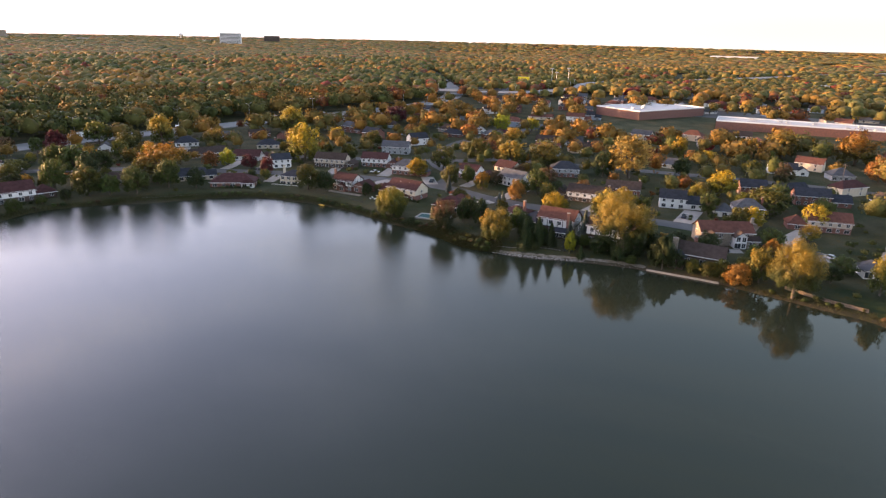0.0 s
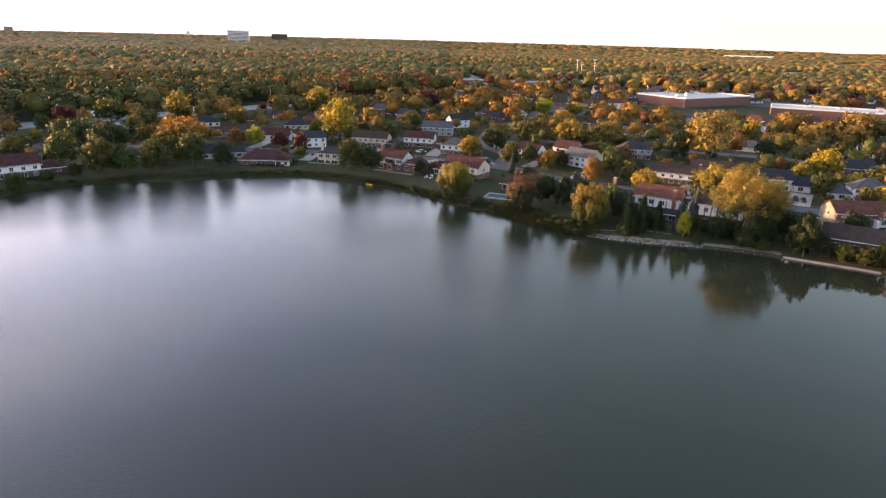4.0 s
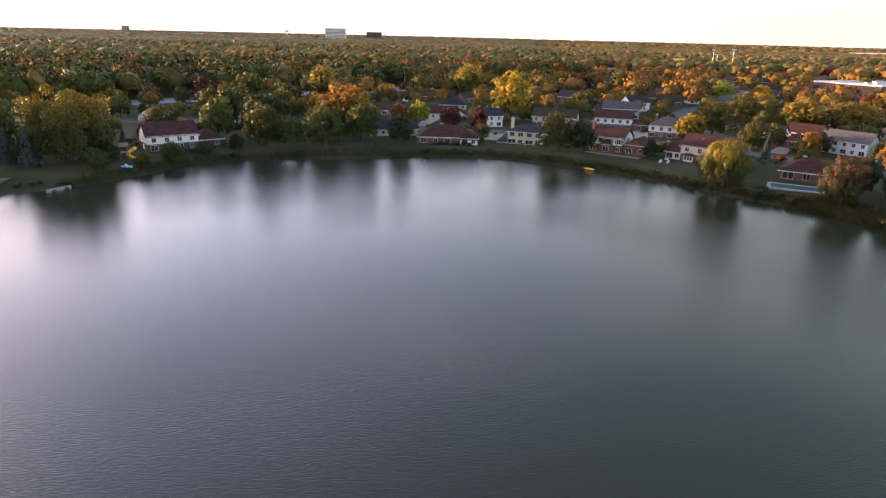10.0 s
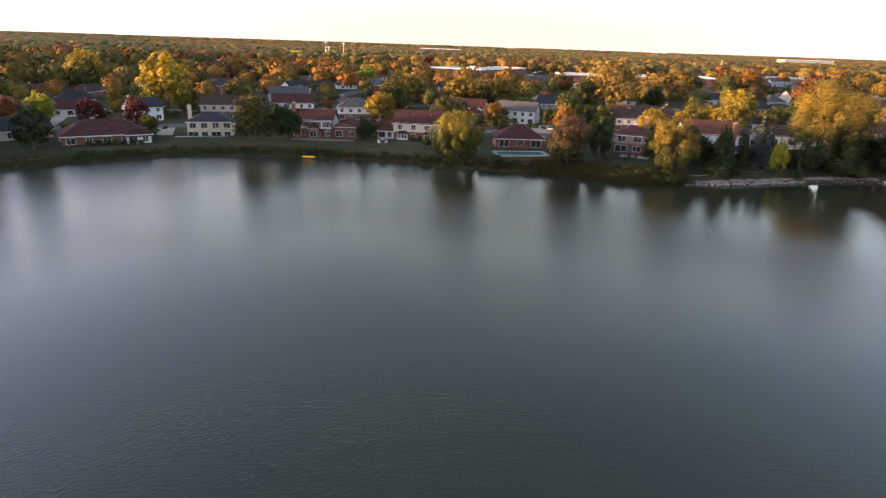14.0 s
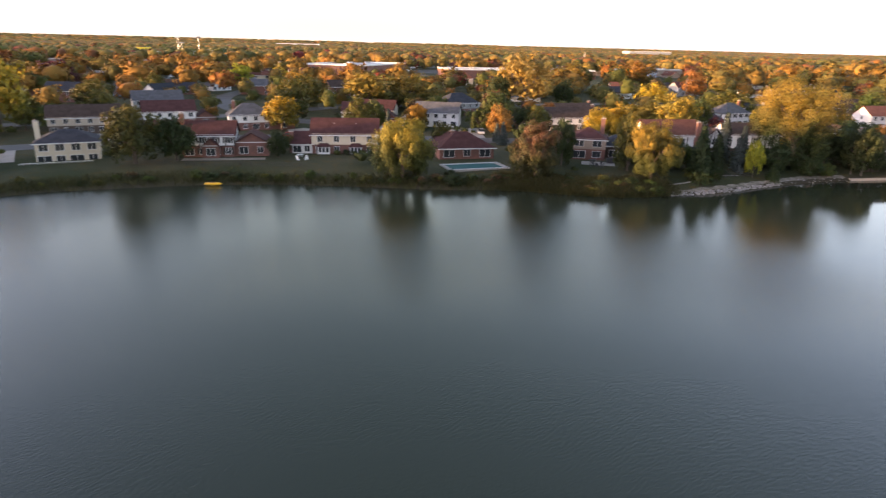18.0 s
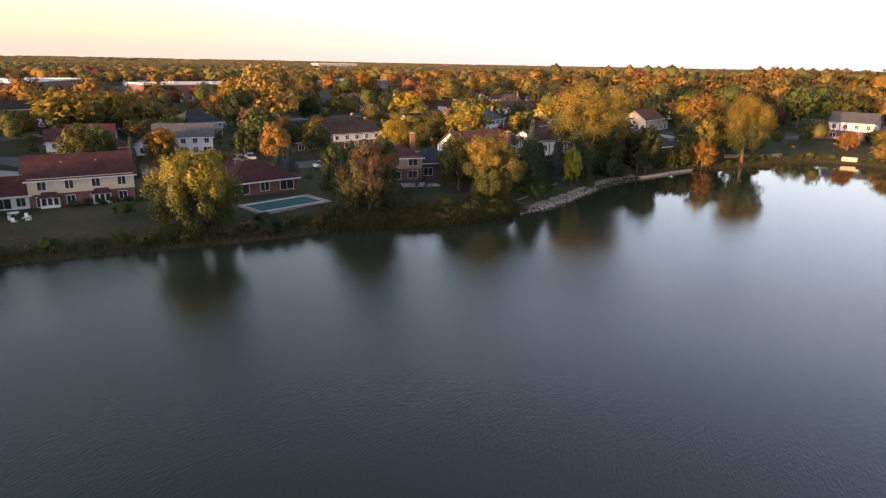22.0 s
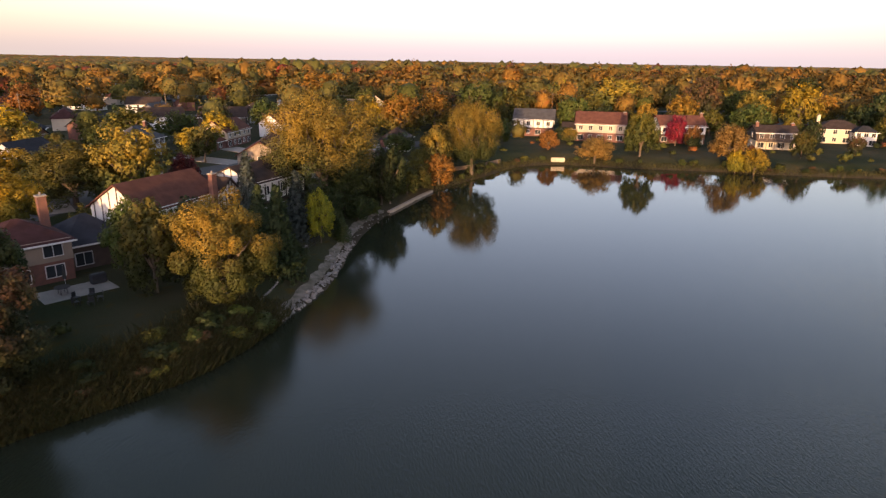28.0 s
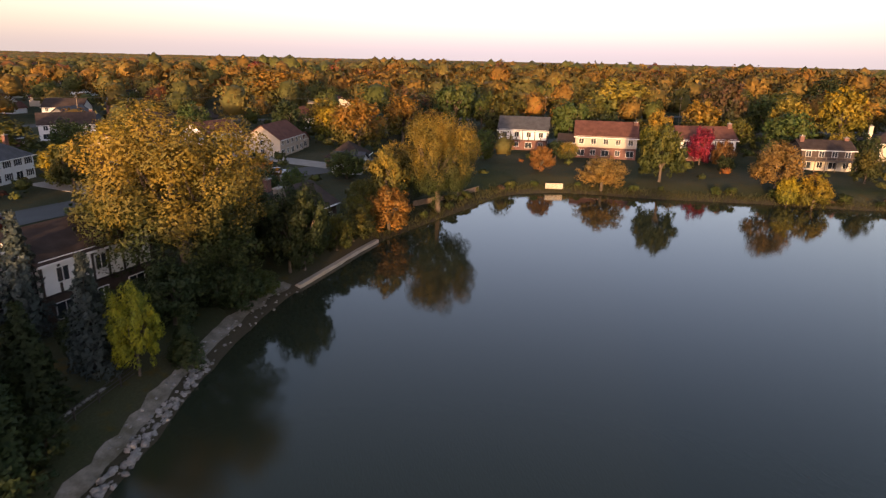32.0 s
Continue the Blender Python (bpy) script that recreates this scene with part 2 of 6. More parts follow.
def ground_mat():
    """Mown lawns with worn and leaf-strewn patches; bare earth and stones along the water's edge; rough grass far off."""
    m = bpy.data.materials.new("lawn")
    m.use_nodes = True
    n, l = m.node_tree.nodes, m.node_tree.links
    b = n["Principled BSDF"]
    b.inputs["Roughness"].default_value = 0.95
    b.inputs["Specular IOR Level"].default_value = 0.1
    tc, at = n.new("ShaderNodeTexCoord"), n.new("ShaderNodeAttribute")
    at.attribute_name = "shore"
    a, c, d = n.new("ShaderNodeTexNoise"), n.new("ShaderNodeTexNoise"), n.new("ShaderNodeTexNoise")
    for q, s in ((a, 0.06), (c, 0.7), (d, 6.0)):
        q.inputs["Scale"].default_value, q.inputs["Detail"].default_value = s, 5
        l.new(tc.outputs["Object"], q.inputs["Vector"])
    r1, r2 = n.new("ShaderNodeValToRGB"), n.new("ShaderNodeValToRGB")
    for r, (p0, c0), (p1, c1) in ((r1, (0.35, (0.020, 0.029, 0.011)), (0.68, (0.062, 0.055, 0.030))), (r2, (0.56, (1, 1, 1)), (0.72, (1.5, 1.05, 0.55)))):
        e = r.color_ramp.elements
        e[0].position, e[1].position, e[0].color, e[1].color = p0, p1, (*c0, 1), (*c1, 1)
    l.new(a.outputs["Fac"], r1.inputs["Fac"]); l.new(c.outputs["Fac"], r2.inputs["Fac"])
    mu = n.new("ShaderNodeMix"); mu.data_type, mu.blend_type = "RGBA", "MULTIPLY"; mu.inputs["Factor"].default_value = 1
    l.new(r1.outputs["Color"], mu.inputs[6]); l.new(r2.outputs["Color"], mu.inputs[7])
    ad = n.new("ShaderNodeMath"); ad.operation = "MULTIPLY_ADD"
    l.new(c.outputs["Fac"], ad.inputs[0]); ad.inputs[1].default_value = 3.0; l.new(at.outputs["Fac"], ad.inputs[2])
    mr = n.new("ShaderNodeMapRange")
    mr.inputs["From Min"].default_value, mr.inputs["From Max"].default_value = 2.2, 4.2
    l.new(ad.outputs[0], mr.inputs["Value"])
    mx = n.new("ShaderNodeMix"); mx.data_type = "RGBA"
    mx.inputs[6].default_value = (0.05, 0.042, 0.028, 1)
    l.new(mr.outputs["Result"], mx.inputs["Factor"]); l.new(mu.outputs[2], mx.inputs[7])
    hsv, mv = n.new("ShaderNodeHueSaturation"), n.new("ShaderNodeMapRange")
    mv.inputs["To Min"].default_value, mv.inputs["To Max"].default_value = 0.6, 1.4
    l.new(d.outputs["Fac"], mv.inputs["Value"]); l.new(mv.outputs["Result"], hsv.inputs["Value"]); l.new(mx.outputs[2], hsv.inputs["Color"])
    l.new(hsv.outputs["Color"], b.inputs["Base Color"])
    bp = n.new("ShaderNodeBump"); bp.inputs["Strength"].default_value = 0.5; bp.inputs["Distance"].default_value = 0.15
    l.new(d.outputs["Fac"], bp.inputs["Height"]); l.new(bp.outputs["Normal"], b.inputs["Normal"])
    return m


def water_mat():
    m = bpy.data.materials.new("lake_water")
    m.use_nodes = True
    n, l = m.node_tree.nodes, m.node_tree.links
    b = n["Principled BSDF"]
    b.inputs["Base Color"].default_value = (0.019, 0.024, 0.015, 1)
    b.inputs["Roughness"].default_value = 0.04
    b.inputs["IOR"].default_value = 1.33
    tc, mp = n.new("ShaderNodeTexCoord"), n.new("ShaderNodeMapping")
    mp.inputs["Rotation"].default_value = (0, 0, radians(-28)); mp.inputs["Scale"].default_value = (0.45, 1.5, 1)
    l.new(tc.outputs["Object"], mp.inputs["Vector"])
    w, f, pz = n.new("ShaderNodeTexNoise"), n.new("ShaderNodeTexNoise"), n.new("ShaderNodeTexNoise")
    for q, s, dt in ((w, 4.2, 2), (f, 12.0, 3), (pz, 0.012, 2)):
        q.inputs["Scale"].default_value, q.inputs["Detail"].default_value = s, dt
    l.new(mp.outputs["Vector"], w.inputs["Vector"]); l.new(mp.outputs["Vector"], f.inputs["Vector"]); l.new(tc.outputs["Object"], pz.inputs["Vector"])
    mr = n.new("ShaderNodeMapRange")
    mr.inputs["From Min"].default_value, mr.inputs["From Max"].default_value = 0.42, 0.62
    mr.inputs["To Min"].default_value, mr.inputs["To Max"].default_value = 0.24, 0.65
    l.new(pz.outputs["Fac"], mr.inputs["Value"])
    sx, lee, low = n.new("ShaderNodeSeparateXYZ"), n.new("ShaderNodeMapRange"), n.new("ShaderNodeMath")   # the eastern bay lies calm
    lee.inputs["From Min"].default_value, lee.inputs["From Max"].default_value = 15, 75
    lee.inputs["To Min"].default_value, lee.inputs["To Max"].default_value = 1.0, 0.07
    low.operation = "MULTIPLY"
    l.new(tc.outputs["Object"], sx.inputs[0]); l.new(sx.outputs["X"], lee.inputs["Value"])
    l.new(mr.outputs["Result"], low.inputs[0]); l.new(lee.outputs["Result"], low.inputs[1])
    ad = n.new("ShaderNodeMath"); ad.operation = "MULTIPLY_ADD"
    l.new(f.outputs["Fac"], ad.inputs[0]); ad.inputs[1].default_value = 0.35; l.new(w.outputs["Fac"], ad.inputs[2])
    bp = n.new("ShaderNodeBump"); bp.inputs["Distance"].default_value = 0.07
    l.new(low.outputs[0], bp.inputs["Strength"]); l.new(ad.outputs[0], bp.inputs["Height"]); l.new(bp.outputs["Normal"], b.inputs["Normal"])
    return m


LAWN, WATER, WOODS = ground_mat(), water_mat(), wood_mat("autumn_woods")
BARK = mat("bark", (0.13, 0.10, 0.075), 0.9, 0.3, 3, 20, 0.5)
# a third colour greens the lower crown and puts some shade into it
LEAF = {
    "green": leaf_mat("green_leaves", (0.050, 0.075, 0.016), (0.075, 0.085, 0.018)),
    "dark": leaf_mat("dark_green_leaves", (0.026, 0.042, 0.014), (0.045, 0.055, 0.015)),
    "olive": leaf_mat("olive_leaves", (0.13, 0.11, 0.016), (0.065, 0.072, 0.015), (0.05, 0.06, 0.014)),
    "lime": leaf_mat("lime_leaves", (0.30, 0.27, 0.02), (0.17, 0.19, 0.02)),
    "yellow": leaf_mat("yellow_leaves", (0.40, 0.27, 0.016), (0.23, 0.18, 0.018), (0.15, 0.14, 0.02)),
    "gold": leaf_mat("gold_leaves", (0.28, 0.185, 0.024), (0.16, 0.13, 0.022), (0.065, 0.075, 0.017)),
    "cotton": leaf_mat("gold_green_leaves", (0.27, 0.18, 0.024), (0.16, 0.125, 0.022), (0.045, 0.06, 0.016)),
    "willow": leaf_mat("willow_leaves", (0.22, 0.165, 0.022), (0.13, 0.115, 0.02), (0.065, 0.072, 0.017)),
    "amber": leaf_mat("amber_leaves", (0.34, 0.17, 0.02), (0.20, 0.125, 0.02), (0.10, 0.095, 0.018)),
    "orange": leaf_mat("orange_leaves", (0.27, 0.115, 0.025), (0.16, 0.085, 0.022)),
    "tan": leaf_mat("tan_leaves", (0.30, 0.18, 0.045), (0.19, 0.13, 0.035)),
    "brown": leaf_mat("brown_leaves", (0.125, 0.06, 0.032), (0.07, 0.06, 0.022), (0.04, 0.045, 0.017)),
    "maroon": leaf_mat("maroon_leaves", (0.09, 0.018, 0.022), (0.05, 0.014, 0.016)),
    "crimson": leaf_mat("crimson_leaves", (0.34, 0.022, 0.03), (0.18, 0.02, 0.03)),
    "spruce": leaf_mat("spruce_needles", (0.085, 0.105, 0.095), (0.05, 0.066, 0.056)),
    "reed": leaf_mat("reed_blades", (0.075, 0.066, 0.022), (0.04, 0.048, 0.015)),
}
WALL = {
    "white": mat("white_siding", (0.64, 0.63, 0.61), 0.6, 0.06, 0.6, 9, 0.08),
    "cream": mat("cream_siding", (0.52, 0.45, 0.34), 0.65, 0.07, 0.6, 9, 0.08),
    "beige": mat("beige_siding", (0.40, 0.34, 0.27), 0.7, 0.08, 0.6, 9, 0.08),
    "tan": mat("tan_siding", (0.27, 0.21, 0.16), 0.7, 0.1, 0.6, 9, 0.08),
    "grey": mat("grey_siding", (0.27, 0.28, 0.29), 0.7, 0.08, 0.6, 9, 0.08),
    "blue": mat("blue_siding", (0.24, 0.29, 0.36), 0.7, 0.08, 0.6, 9, 0.08),
    "brick": mat("red_brick", (0.17, 0.075, 0.055), 0.85, 0.25, 1.2, 16, 0.3, other=(0.11, 0.055, 0.045)),
    "brown": mat("brown_boards", (0.075, 0.05, 0.037), 0.8, 0.2, 1.2, 14, 0.3),
    "stone": mat("pale_stone", (0.28, 0.23, 0.18), 0.85, 0.25, 1.5, 10, 0.4),
}
ROOF = {
    "red": mat("dark_red_shingles", (0.066, 0.030, 0.029), 0.9, 0.22, 0.8, 10, 0.4, rand=0.12, spec=0.12),
    "rust": mat("rust_shingles", (0.125, 0.056, 0.042), 0.9, 0.2, 0.8, 10, 0.4, rand=0.1, spec=0.12),
    "grey": mat("grey_shingles", (0.085, 0.085, 0.092), 0.9, 0.2, 0.8, 10, 0.4, rand=0.12, spec=0.12),
    "dark": mat("charcoal_shingles", (0.036, 0.038, 0.047), 0.9, 0.2, 0.8, 10, 0.4, rand=0.12, spec=0.12),
    "brown": mat("brown_shingles", (0.058, 0.042, 0.036), 0.9, 0.22, 0.8, 10, 0.4, rand=0.12, spec=0.12),
}
TRIM = mat("white_trim", (0.66, 0.65, 0.63), 0.5, 0.05, 1, 12, 0.05)
DARKTRIM = mat("dark_timber", (0.035, 0.025, 0.02), 0.7, 0.2, 2, 15, 0.2)
GLASS = mat("window_glass", (0.03, 0.035, 0.04), 0.08, 0.1, 0.5, 2, 0.02)
CONCRETE = mat("pale_concrete", (0.28, 0.255, 0.23), 0.85, 0.12, 0.5, 8, 0.2)
ASPHALT = mat("asphalt", (0.10, 0.098, 0.098), 0.9, 0.15, 0.15, 5, 0.2, spec=0.15)
HIGHWAY = mat("highway_concrete", (0.18, 0.175, 0.17), 0.85, 0.1, 0.1, 3, 0.1)
ROCK = mat("limestone_rock", (0.26, 0.24, 0.225), 0.9, 0.25, 1.5, 10, 0.5, rand=0.3)
GRAVEL = mat("gravel", (0.20, 0.17, 0.145), 0.95, 0.5, 0.9, 9, 0.9, other=(0.085, 0.075, 0.05))
METAL = mat("galvanised_steel", (0.45, 0.45, 0.46), 0.45, 0.08, 1, 8, 0.03, metal=0.8)
WOODM = mat("weathered_wood", (0.20, 0.15, 0.11), 0.85, 0.2, 1.5, 14, 0.3)
POOLW = mat("pool_cover", (0.012, 0.075, 0.072), 0.6, 0.12, 0.5, 4, 0.05, spec=0.12)
FLATROOF = mat("white_flat_roof", (0.44, 0.43, 0.43), 0.8, 0.1, 0.05, 1.2, 0.05)
YELLOW = mat("yellow_plastic", (0.75, 0.42, 0.02), 0.35, 0.06, 2, 10, 0.03)
BLUEP = mat("light_blue_plastic", (0.16, 0.50, 0.75), 0.4, 0.08, 2, 10, 0.05)
BLACK = mat("black_cover", (0.025, 0.026, 0.03), 0.6, 0.2, 2, 10, 0.1)
PAINTS = {k: mat(k + "_car_paint", c, 0.25, 0.04, 1, 10, 0.0) for k, c in (("white", (0.75, 0.75, 0.75)), ("dark", (0.03, 0.035, 0.05)), ("red", (0.30, 0.03, 0.03)), ("silver", (0.40, 0.41, 0.43)))}
RUBBER = mat("tyre_rubber", (0.02, 0.02, 0.02), 0.9, 0.1, 3, 20, 0.1)

# ---- small builders ----
def mesh_of(name, bm, material):
    me = bpy.data.meshes.new(name)
    bm.to_mesh(me)
    bm.free()
    if material:
        me.materials.append(material)
    return me


def part(name, bm, material, parent, label="", m=None):
    """Links a bmesh, or a mesh that is there already, as ONE mesh object under a thing or a part."""
    me = bm if isinstance(bm, bpy.types.Mesh) else mesh_of(name, bm, material)
    ob = new(name, me)
    ob.parent = parent
    if m is not None:
        ob.matrix_basis = m
    return tagged(ob, label)


def thing(name, label, category, m=None, group="", kind=""):
    ob = new(name)
    ob.empty_display_size = 0.3
    if m is not None:
        ob.matrix_basis = m
    return tagged(ob, label, category, group, kind)


def add_box(bm, x0, x1, y0, y1, z0, z1):
    v = [bm.verts.new(p) for p in ((x0, y0, z0), (x1, y0, z0), (x1, y1, z0), (x0, y1, z0), (x0, y0, z1), (x1, y0, z1), (x1, y1, z1), (x0, y1, z1))]
    for f in ((3, 2, 1, 0), (4, 5, 6, 7), (0, 1, 5, 4), (1, 2, 6, 5), (2, 3, 7, 6), (3, 0, 4, 7)):
        bm.faces.new([v[i] for i in f])
    return bm


def box(x0, x1, y0, y1, z0, z1, bevel=0.0):
    bm = add_box(bmesh.new(), x0, x1, y0, y1, z0, z1)
    if bevel:
        bmesh.ops.bevel(bm, geom=list(bm.edges), offset=bevel, segments=1, affect="EDGES")
    return bm


def add_tube(bm, a, b, r0, r1, n=7):
    """A tapered round bar from a to b."""
    a, b = Vector(a), Vector(b)
    t = (b - a).to_track_quat("Z", "Y").to_matrix()
    rings = []
    for p, r in ((a, r0), (b, r1)):
        rings.append([bm.verts.new(p + t @ Vector((r * math.cos(2 * math.pi * i / n), r * math.sin(2 * math.pi * i / n), 0))) for i in range(n)])
    for i in range(n):
        j = (i + 1) % n
        bm.faces.new((rings[0][i], rings[0][j], rings[1][j], rings[1][i]))
    bm.faces.new(rings[1])
    bm.faces.new(rings[0][::-1])
    return bm


def tube(a, b, r0, r1, n=7):
    return add_tube(bmesh.new(), a, b, r0, r1, n)


# ---- the shore ----
def spline(pts, closed, step):
    """A smooth line through the corners of a plan, in pieces of about step metres."""
    out, k = [], len(pts)
    P = [Vector((*p, 0)) for p in pts]
    for i in range(k if closed else k - 1):
        if closed:
            p0, p1, p2, p3 = P[i - 1], P[i], P[(i + 1) % k], P[(i + 2) % k]
        else:
            p0, p1, p2, p3 = P[max(i - 1, 0)], P[i], P[i + 1], P[min(i + 2, k - 1)]
        n = max(1, int((p2 - p1).length / step))
        for j in range(n):
            t = j / n
            out.append(0.5 * ((2 * p1) + (p2 - p0) * t + (2 * p0 - 5 * p1 + 4 * p2 - p3) * t * t + (3 * p1 - p0 - 3 * p2 + p3) * t ** 3))
    if not closed:
        out.append(P[-1])
    return [(p.x, p.y) for p in out]


SHORE = [(-148, 153), (-140, 160), (-131.5, 174.5), (-126, 192.5), (-117.5, 201), (-104, 207), (-90.5, 210.3), (-75.4, 217), (-66.8, 220.6), (-49, 223), (-33, 218), (-20.5, 212.8), (-7.7, 204.4), (9, 188.6), (15.1, 183.5), (20, 180), (24.6, 175.7), (29.2, 169.3), (33.4, 164), (38.5, 160.3), (45.1, 157.2),
         (51, 154.2), (57, 152.3), (66, 150.6), (72, 149.3), (82, 146.3), (89, 143.3), (97, 138.8), (107.5, 132.8), (116, 125.5), (126, 116.6), (137, 106.3), (138.5, 93.3), (132, 78.5), (125.4, 58.9), (118, 40), (110, 8), (106, -51.8), (60, -100), (-30, -125), (-120, -105), (-172, -40), (-180, 50), (-166, 124)]
shore = np.array(spline(SHORE, True, 2.5))


def shore_distance(x, y):
    """Metres from the water's edge, negative over the water."""
    x, y = np.atleast_1d(x).astype(float), np.atleast_1d(y).astype(float)
    out = np.empty(x.shape)
    a, b = shore, np.roll(shore, -1, 0)
    ex, ey = (b - a).T
    for i in range(0, len(x), 2000):
        X, Y = x[i:i + 2000, None], y[i:i + 2000, None]
        t = np.clip(((X - a[:, 0]) * ex + (Y - a[:, 1]) * ey) / (ex * ex + ey * ey), 0, 1)
        d = np.hypot(X - a[:, 0] - t * ex, Y - a[:, 1] - t * ey).min(1)
        cross = ((a[:, 1] > Y) != (b[:, 1] > Y)) & (X < ex * (Y - a[:, 1]) / np.where(ey == 0, 1e-9, ey) + a[:, 0])
        out[i:i + 2000] = np.where(cross.sum(1) % 2 == 1, -d, d)
    return out


GZ = 2.2


def ground_height(d):
    """The bank rises to the level of the gardens within a dozen metres."""
    d = np.asarray(d, float)
    t = np.clip(d / 9, 0, 1)
    up = 0.25 + (GZ - 0.25) * (t * t * (3 - 2 * t)) * 0.75 + (GZ - 0.25) * 0.25 * np.clip(d / 3, 0, 1)
    return np.where(d < 0, np.maximum(-3, d * 0.35), np.where(d < 0.6, 0.25 * d / 0.6, up))


def ground_at(x, y):
    return float(ground_height(shore_distance(x, y))[0])


def far_rise(x, y):
    """The land swells slowly towards the horizon."""
    x, y = np.asarray(x, float), np.asarray(y, float) - 60
    r = np.hypot(x, y) + 1e-6
    return (4 + 28 * np.clip(y / r, 0, 1) ** 1.5) * np.clip((r - 2200) / 2500, 0, 1) ** 1.5


def axis(lo, hi, step, far):
    mid = list(np.arange(lo, hi + 0.1, step))
    s, v, right, left = step, hi, [], []
    while v < far:
        s *= 1.22
        v += s
        right.append(v)
    s, v = step, lo
    while v > -far:
        s *= 1.22
        v -= s
        left.append(v)
    return np.array(left[::-1] + mid + right)


def build_ground():
    xs, ys = axis(-200, 190, 2.0, 5000), axis(-20, 260, 2.0, 5000)
    X, Y = np.meshgrid(xs, ys)
    D = shore_distance(X.ravel(), Y.ravel())
    Z = ground_height(D) + far_rise(X.ravel(), Y.ravel()) * 0.9
    nx, ny = len(xs), len(ys)
    idx = np.arange(nx * ny).reshape(ny, nx)
    faces = np.stack([idx[:-1, :-1], idx[:-1, 1:], idx[1:, 1:], idx[1:, :-1]], -1).reshape(-1, 4)
    me = bpy.data.meshes.new("ground")
    me.from_pydata(np.stack([X.ravel(), Y.ravel(), Z], 1).tolist(), [], faces.tolist())
    at = me.attributes.new("shore", "FLOAT", "POINT")
    at.data.foreach_set("value", D.astype(np.float32))
    me.polygons.foreach_set("use_smooth", [True] * len(faces))
    me.materials.append(LAWN)
    tagged(new("ground", me), "lawns and gardens sloping gently down to the lake", "ground", kind="structure")


build_ground()
bm = bmesh.new()
bm.faces.new([bm.verts.new((x, y, 0)) for x, y in ((-200, -140), (145, -140), (145, 240), (-200, 240))])
tagged(new("water", mesh_of("water", bm, WATER)), "calm dark green lake with faint ripples", "lake", kind="structure")


def strip(name, pts, width, z, material, label, category, kind="structure", thick=0.12, step=4.0):
    """A band of road or path along a smooth line."""
    line = [Vector((*p, 0)) for p in spline(pts, False, step)]
    bm, rows = bmesh.new(), []
    for i, p in enumerate(line):
        t = (line[min(i + 1, len(line) - 1)] - line[max(i - 1, 0)]).normalized()
        s = Vector((-t.y, t.x, 0)) * width / 2
        rows.append([bm.verts.new((*(p + s * k).xy, zz)) for k, zz in ((1, z - thick), (1, z), (-1, z), (-1, z - thick))])
    for a, b in zip(rows, rows[1:]):
        for i in range(3):
            bm.faces.new((a[i], a[i + 1], b[i + 1], b[i]))
    bm.normal_update()
    bm.faces.ensure_lookup_table()
    if bm.faces[1].normal.z < 0:
        bmesh.ops.reverse_faces(bm, faces=bm.faces)
    ob = new(name, mesh_of(name, bm, material))
    return tagged(ob, label, category, kind=kind)


strip("road", [(-227.8, 237.3), (-177.8, 252.3), (-118.7, 266.2), (-59.9, 264.7), (-9.9, 257.1), (27.2, 241.2), (50.9, 217.7), (78.2, 201.4), (108, 189.6), (137.1, 167.4), (155.3, 142.5), (178.3, 111.8), (202.9, 72.4), (221.1, 19.6), (222.7, -64.5)], 8.5, GZ + 0.06, ASPHALT, "quiet asphalt street winding between the gardens", "road")
strip("road", [(-156.9, 328.4), (-98.7, 310.8), (-39.9, 307), (26.2, 302), (63.6, 309.5), (114.2, 293.5), (174.5, 269.6), (219.4, 247.2), (261.4, 210.8), (267.4, 125.6), (283.4, 19.7), (294.8, -87)], 8.5, GZ + 0.06, ASPHALT, "asphalt side street behind the second row of houses", "road")
strip("road", [(27.2, 241.2), (34.1, 268.3), (26.2, 302), (41.7, 368.4), (94.8, 435.7), (126.8, 489.7)], 8.0, GZ + 0.07, ASPHALT, "asphalt street leading away from the lake", "road")
strip("highway", [(-420, 20), (-330, 130), (-237.4, 267.1), (-184.7, 348.5), (-141.4, 401), (-94.2, 462.1), (-26.8, 544.1), (21.8, 624.2), (45.8, 721.7), (41.4, 890), (5.3, 1240)], 22, GZ + 0.5, HIGHWAY, "pale concrete highway in front of the woods", "road", thick=1.2)
strip("highway", [(-82.8, 757.5), (12.7, 721.5), (116.1, 705.1), (206.7, 790), (275.9, 925), (557.5, 1110), (1090, 1490), (2140, 1990)], 24, GZ + 6.0, HIGHWAY, "raised highway on an embankment in the distance", "road", thick=2.2)

# ---- trees ----
def leaf_cloud(centres, normals, size, rng, long=1.0, squash=0.5):
    """Many small folded leaf clumps; returns vertices and faces."""
    k = len(centres)
    n = normals + rng.normal(0, 0.55, (k, 3))
    n /= np.linalg.norm(n, axis=1)[:, None]
    t = np.cross(n, rng.normal(0, 1, (k, 3)))
    t /= np.linalg.norm(t, axis=1)[:, None] + 1e-9
    if long > 1:
        t = np.stack([t[:, 0] * 0.25, t[:, 1] * 0.25, -np.ones(k)], 1)
        t /= np.linalg.norm(t, axis=1)[:, None]
        n = n - t * (n * t).sum(1)[:, None]
        n /= np.linalg.norm(n, axis=1)[:, None] + 1e-9
    b = np.cross(n, t)
    s = size * rng.uniform(0.6, 1.3, (k, 1))
    sq = np.array([1, 1, squash])
    v = np.stack([centres - (t * long + b * 0.4) * s * sq, centres + (t * 0.7 * long - b * 0.5) * s * sq, centres + (t * 0.3 * long + b * 0.9 - n * 0.2) * s * sq], 1)
    return (v.reshape(-1, 3), *leaf_faces(v, normals, rng))


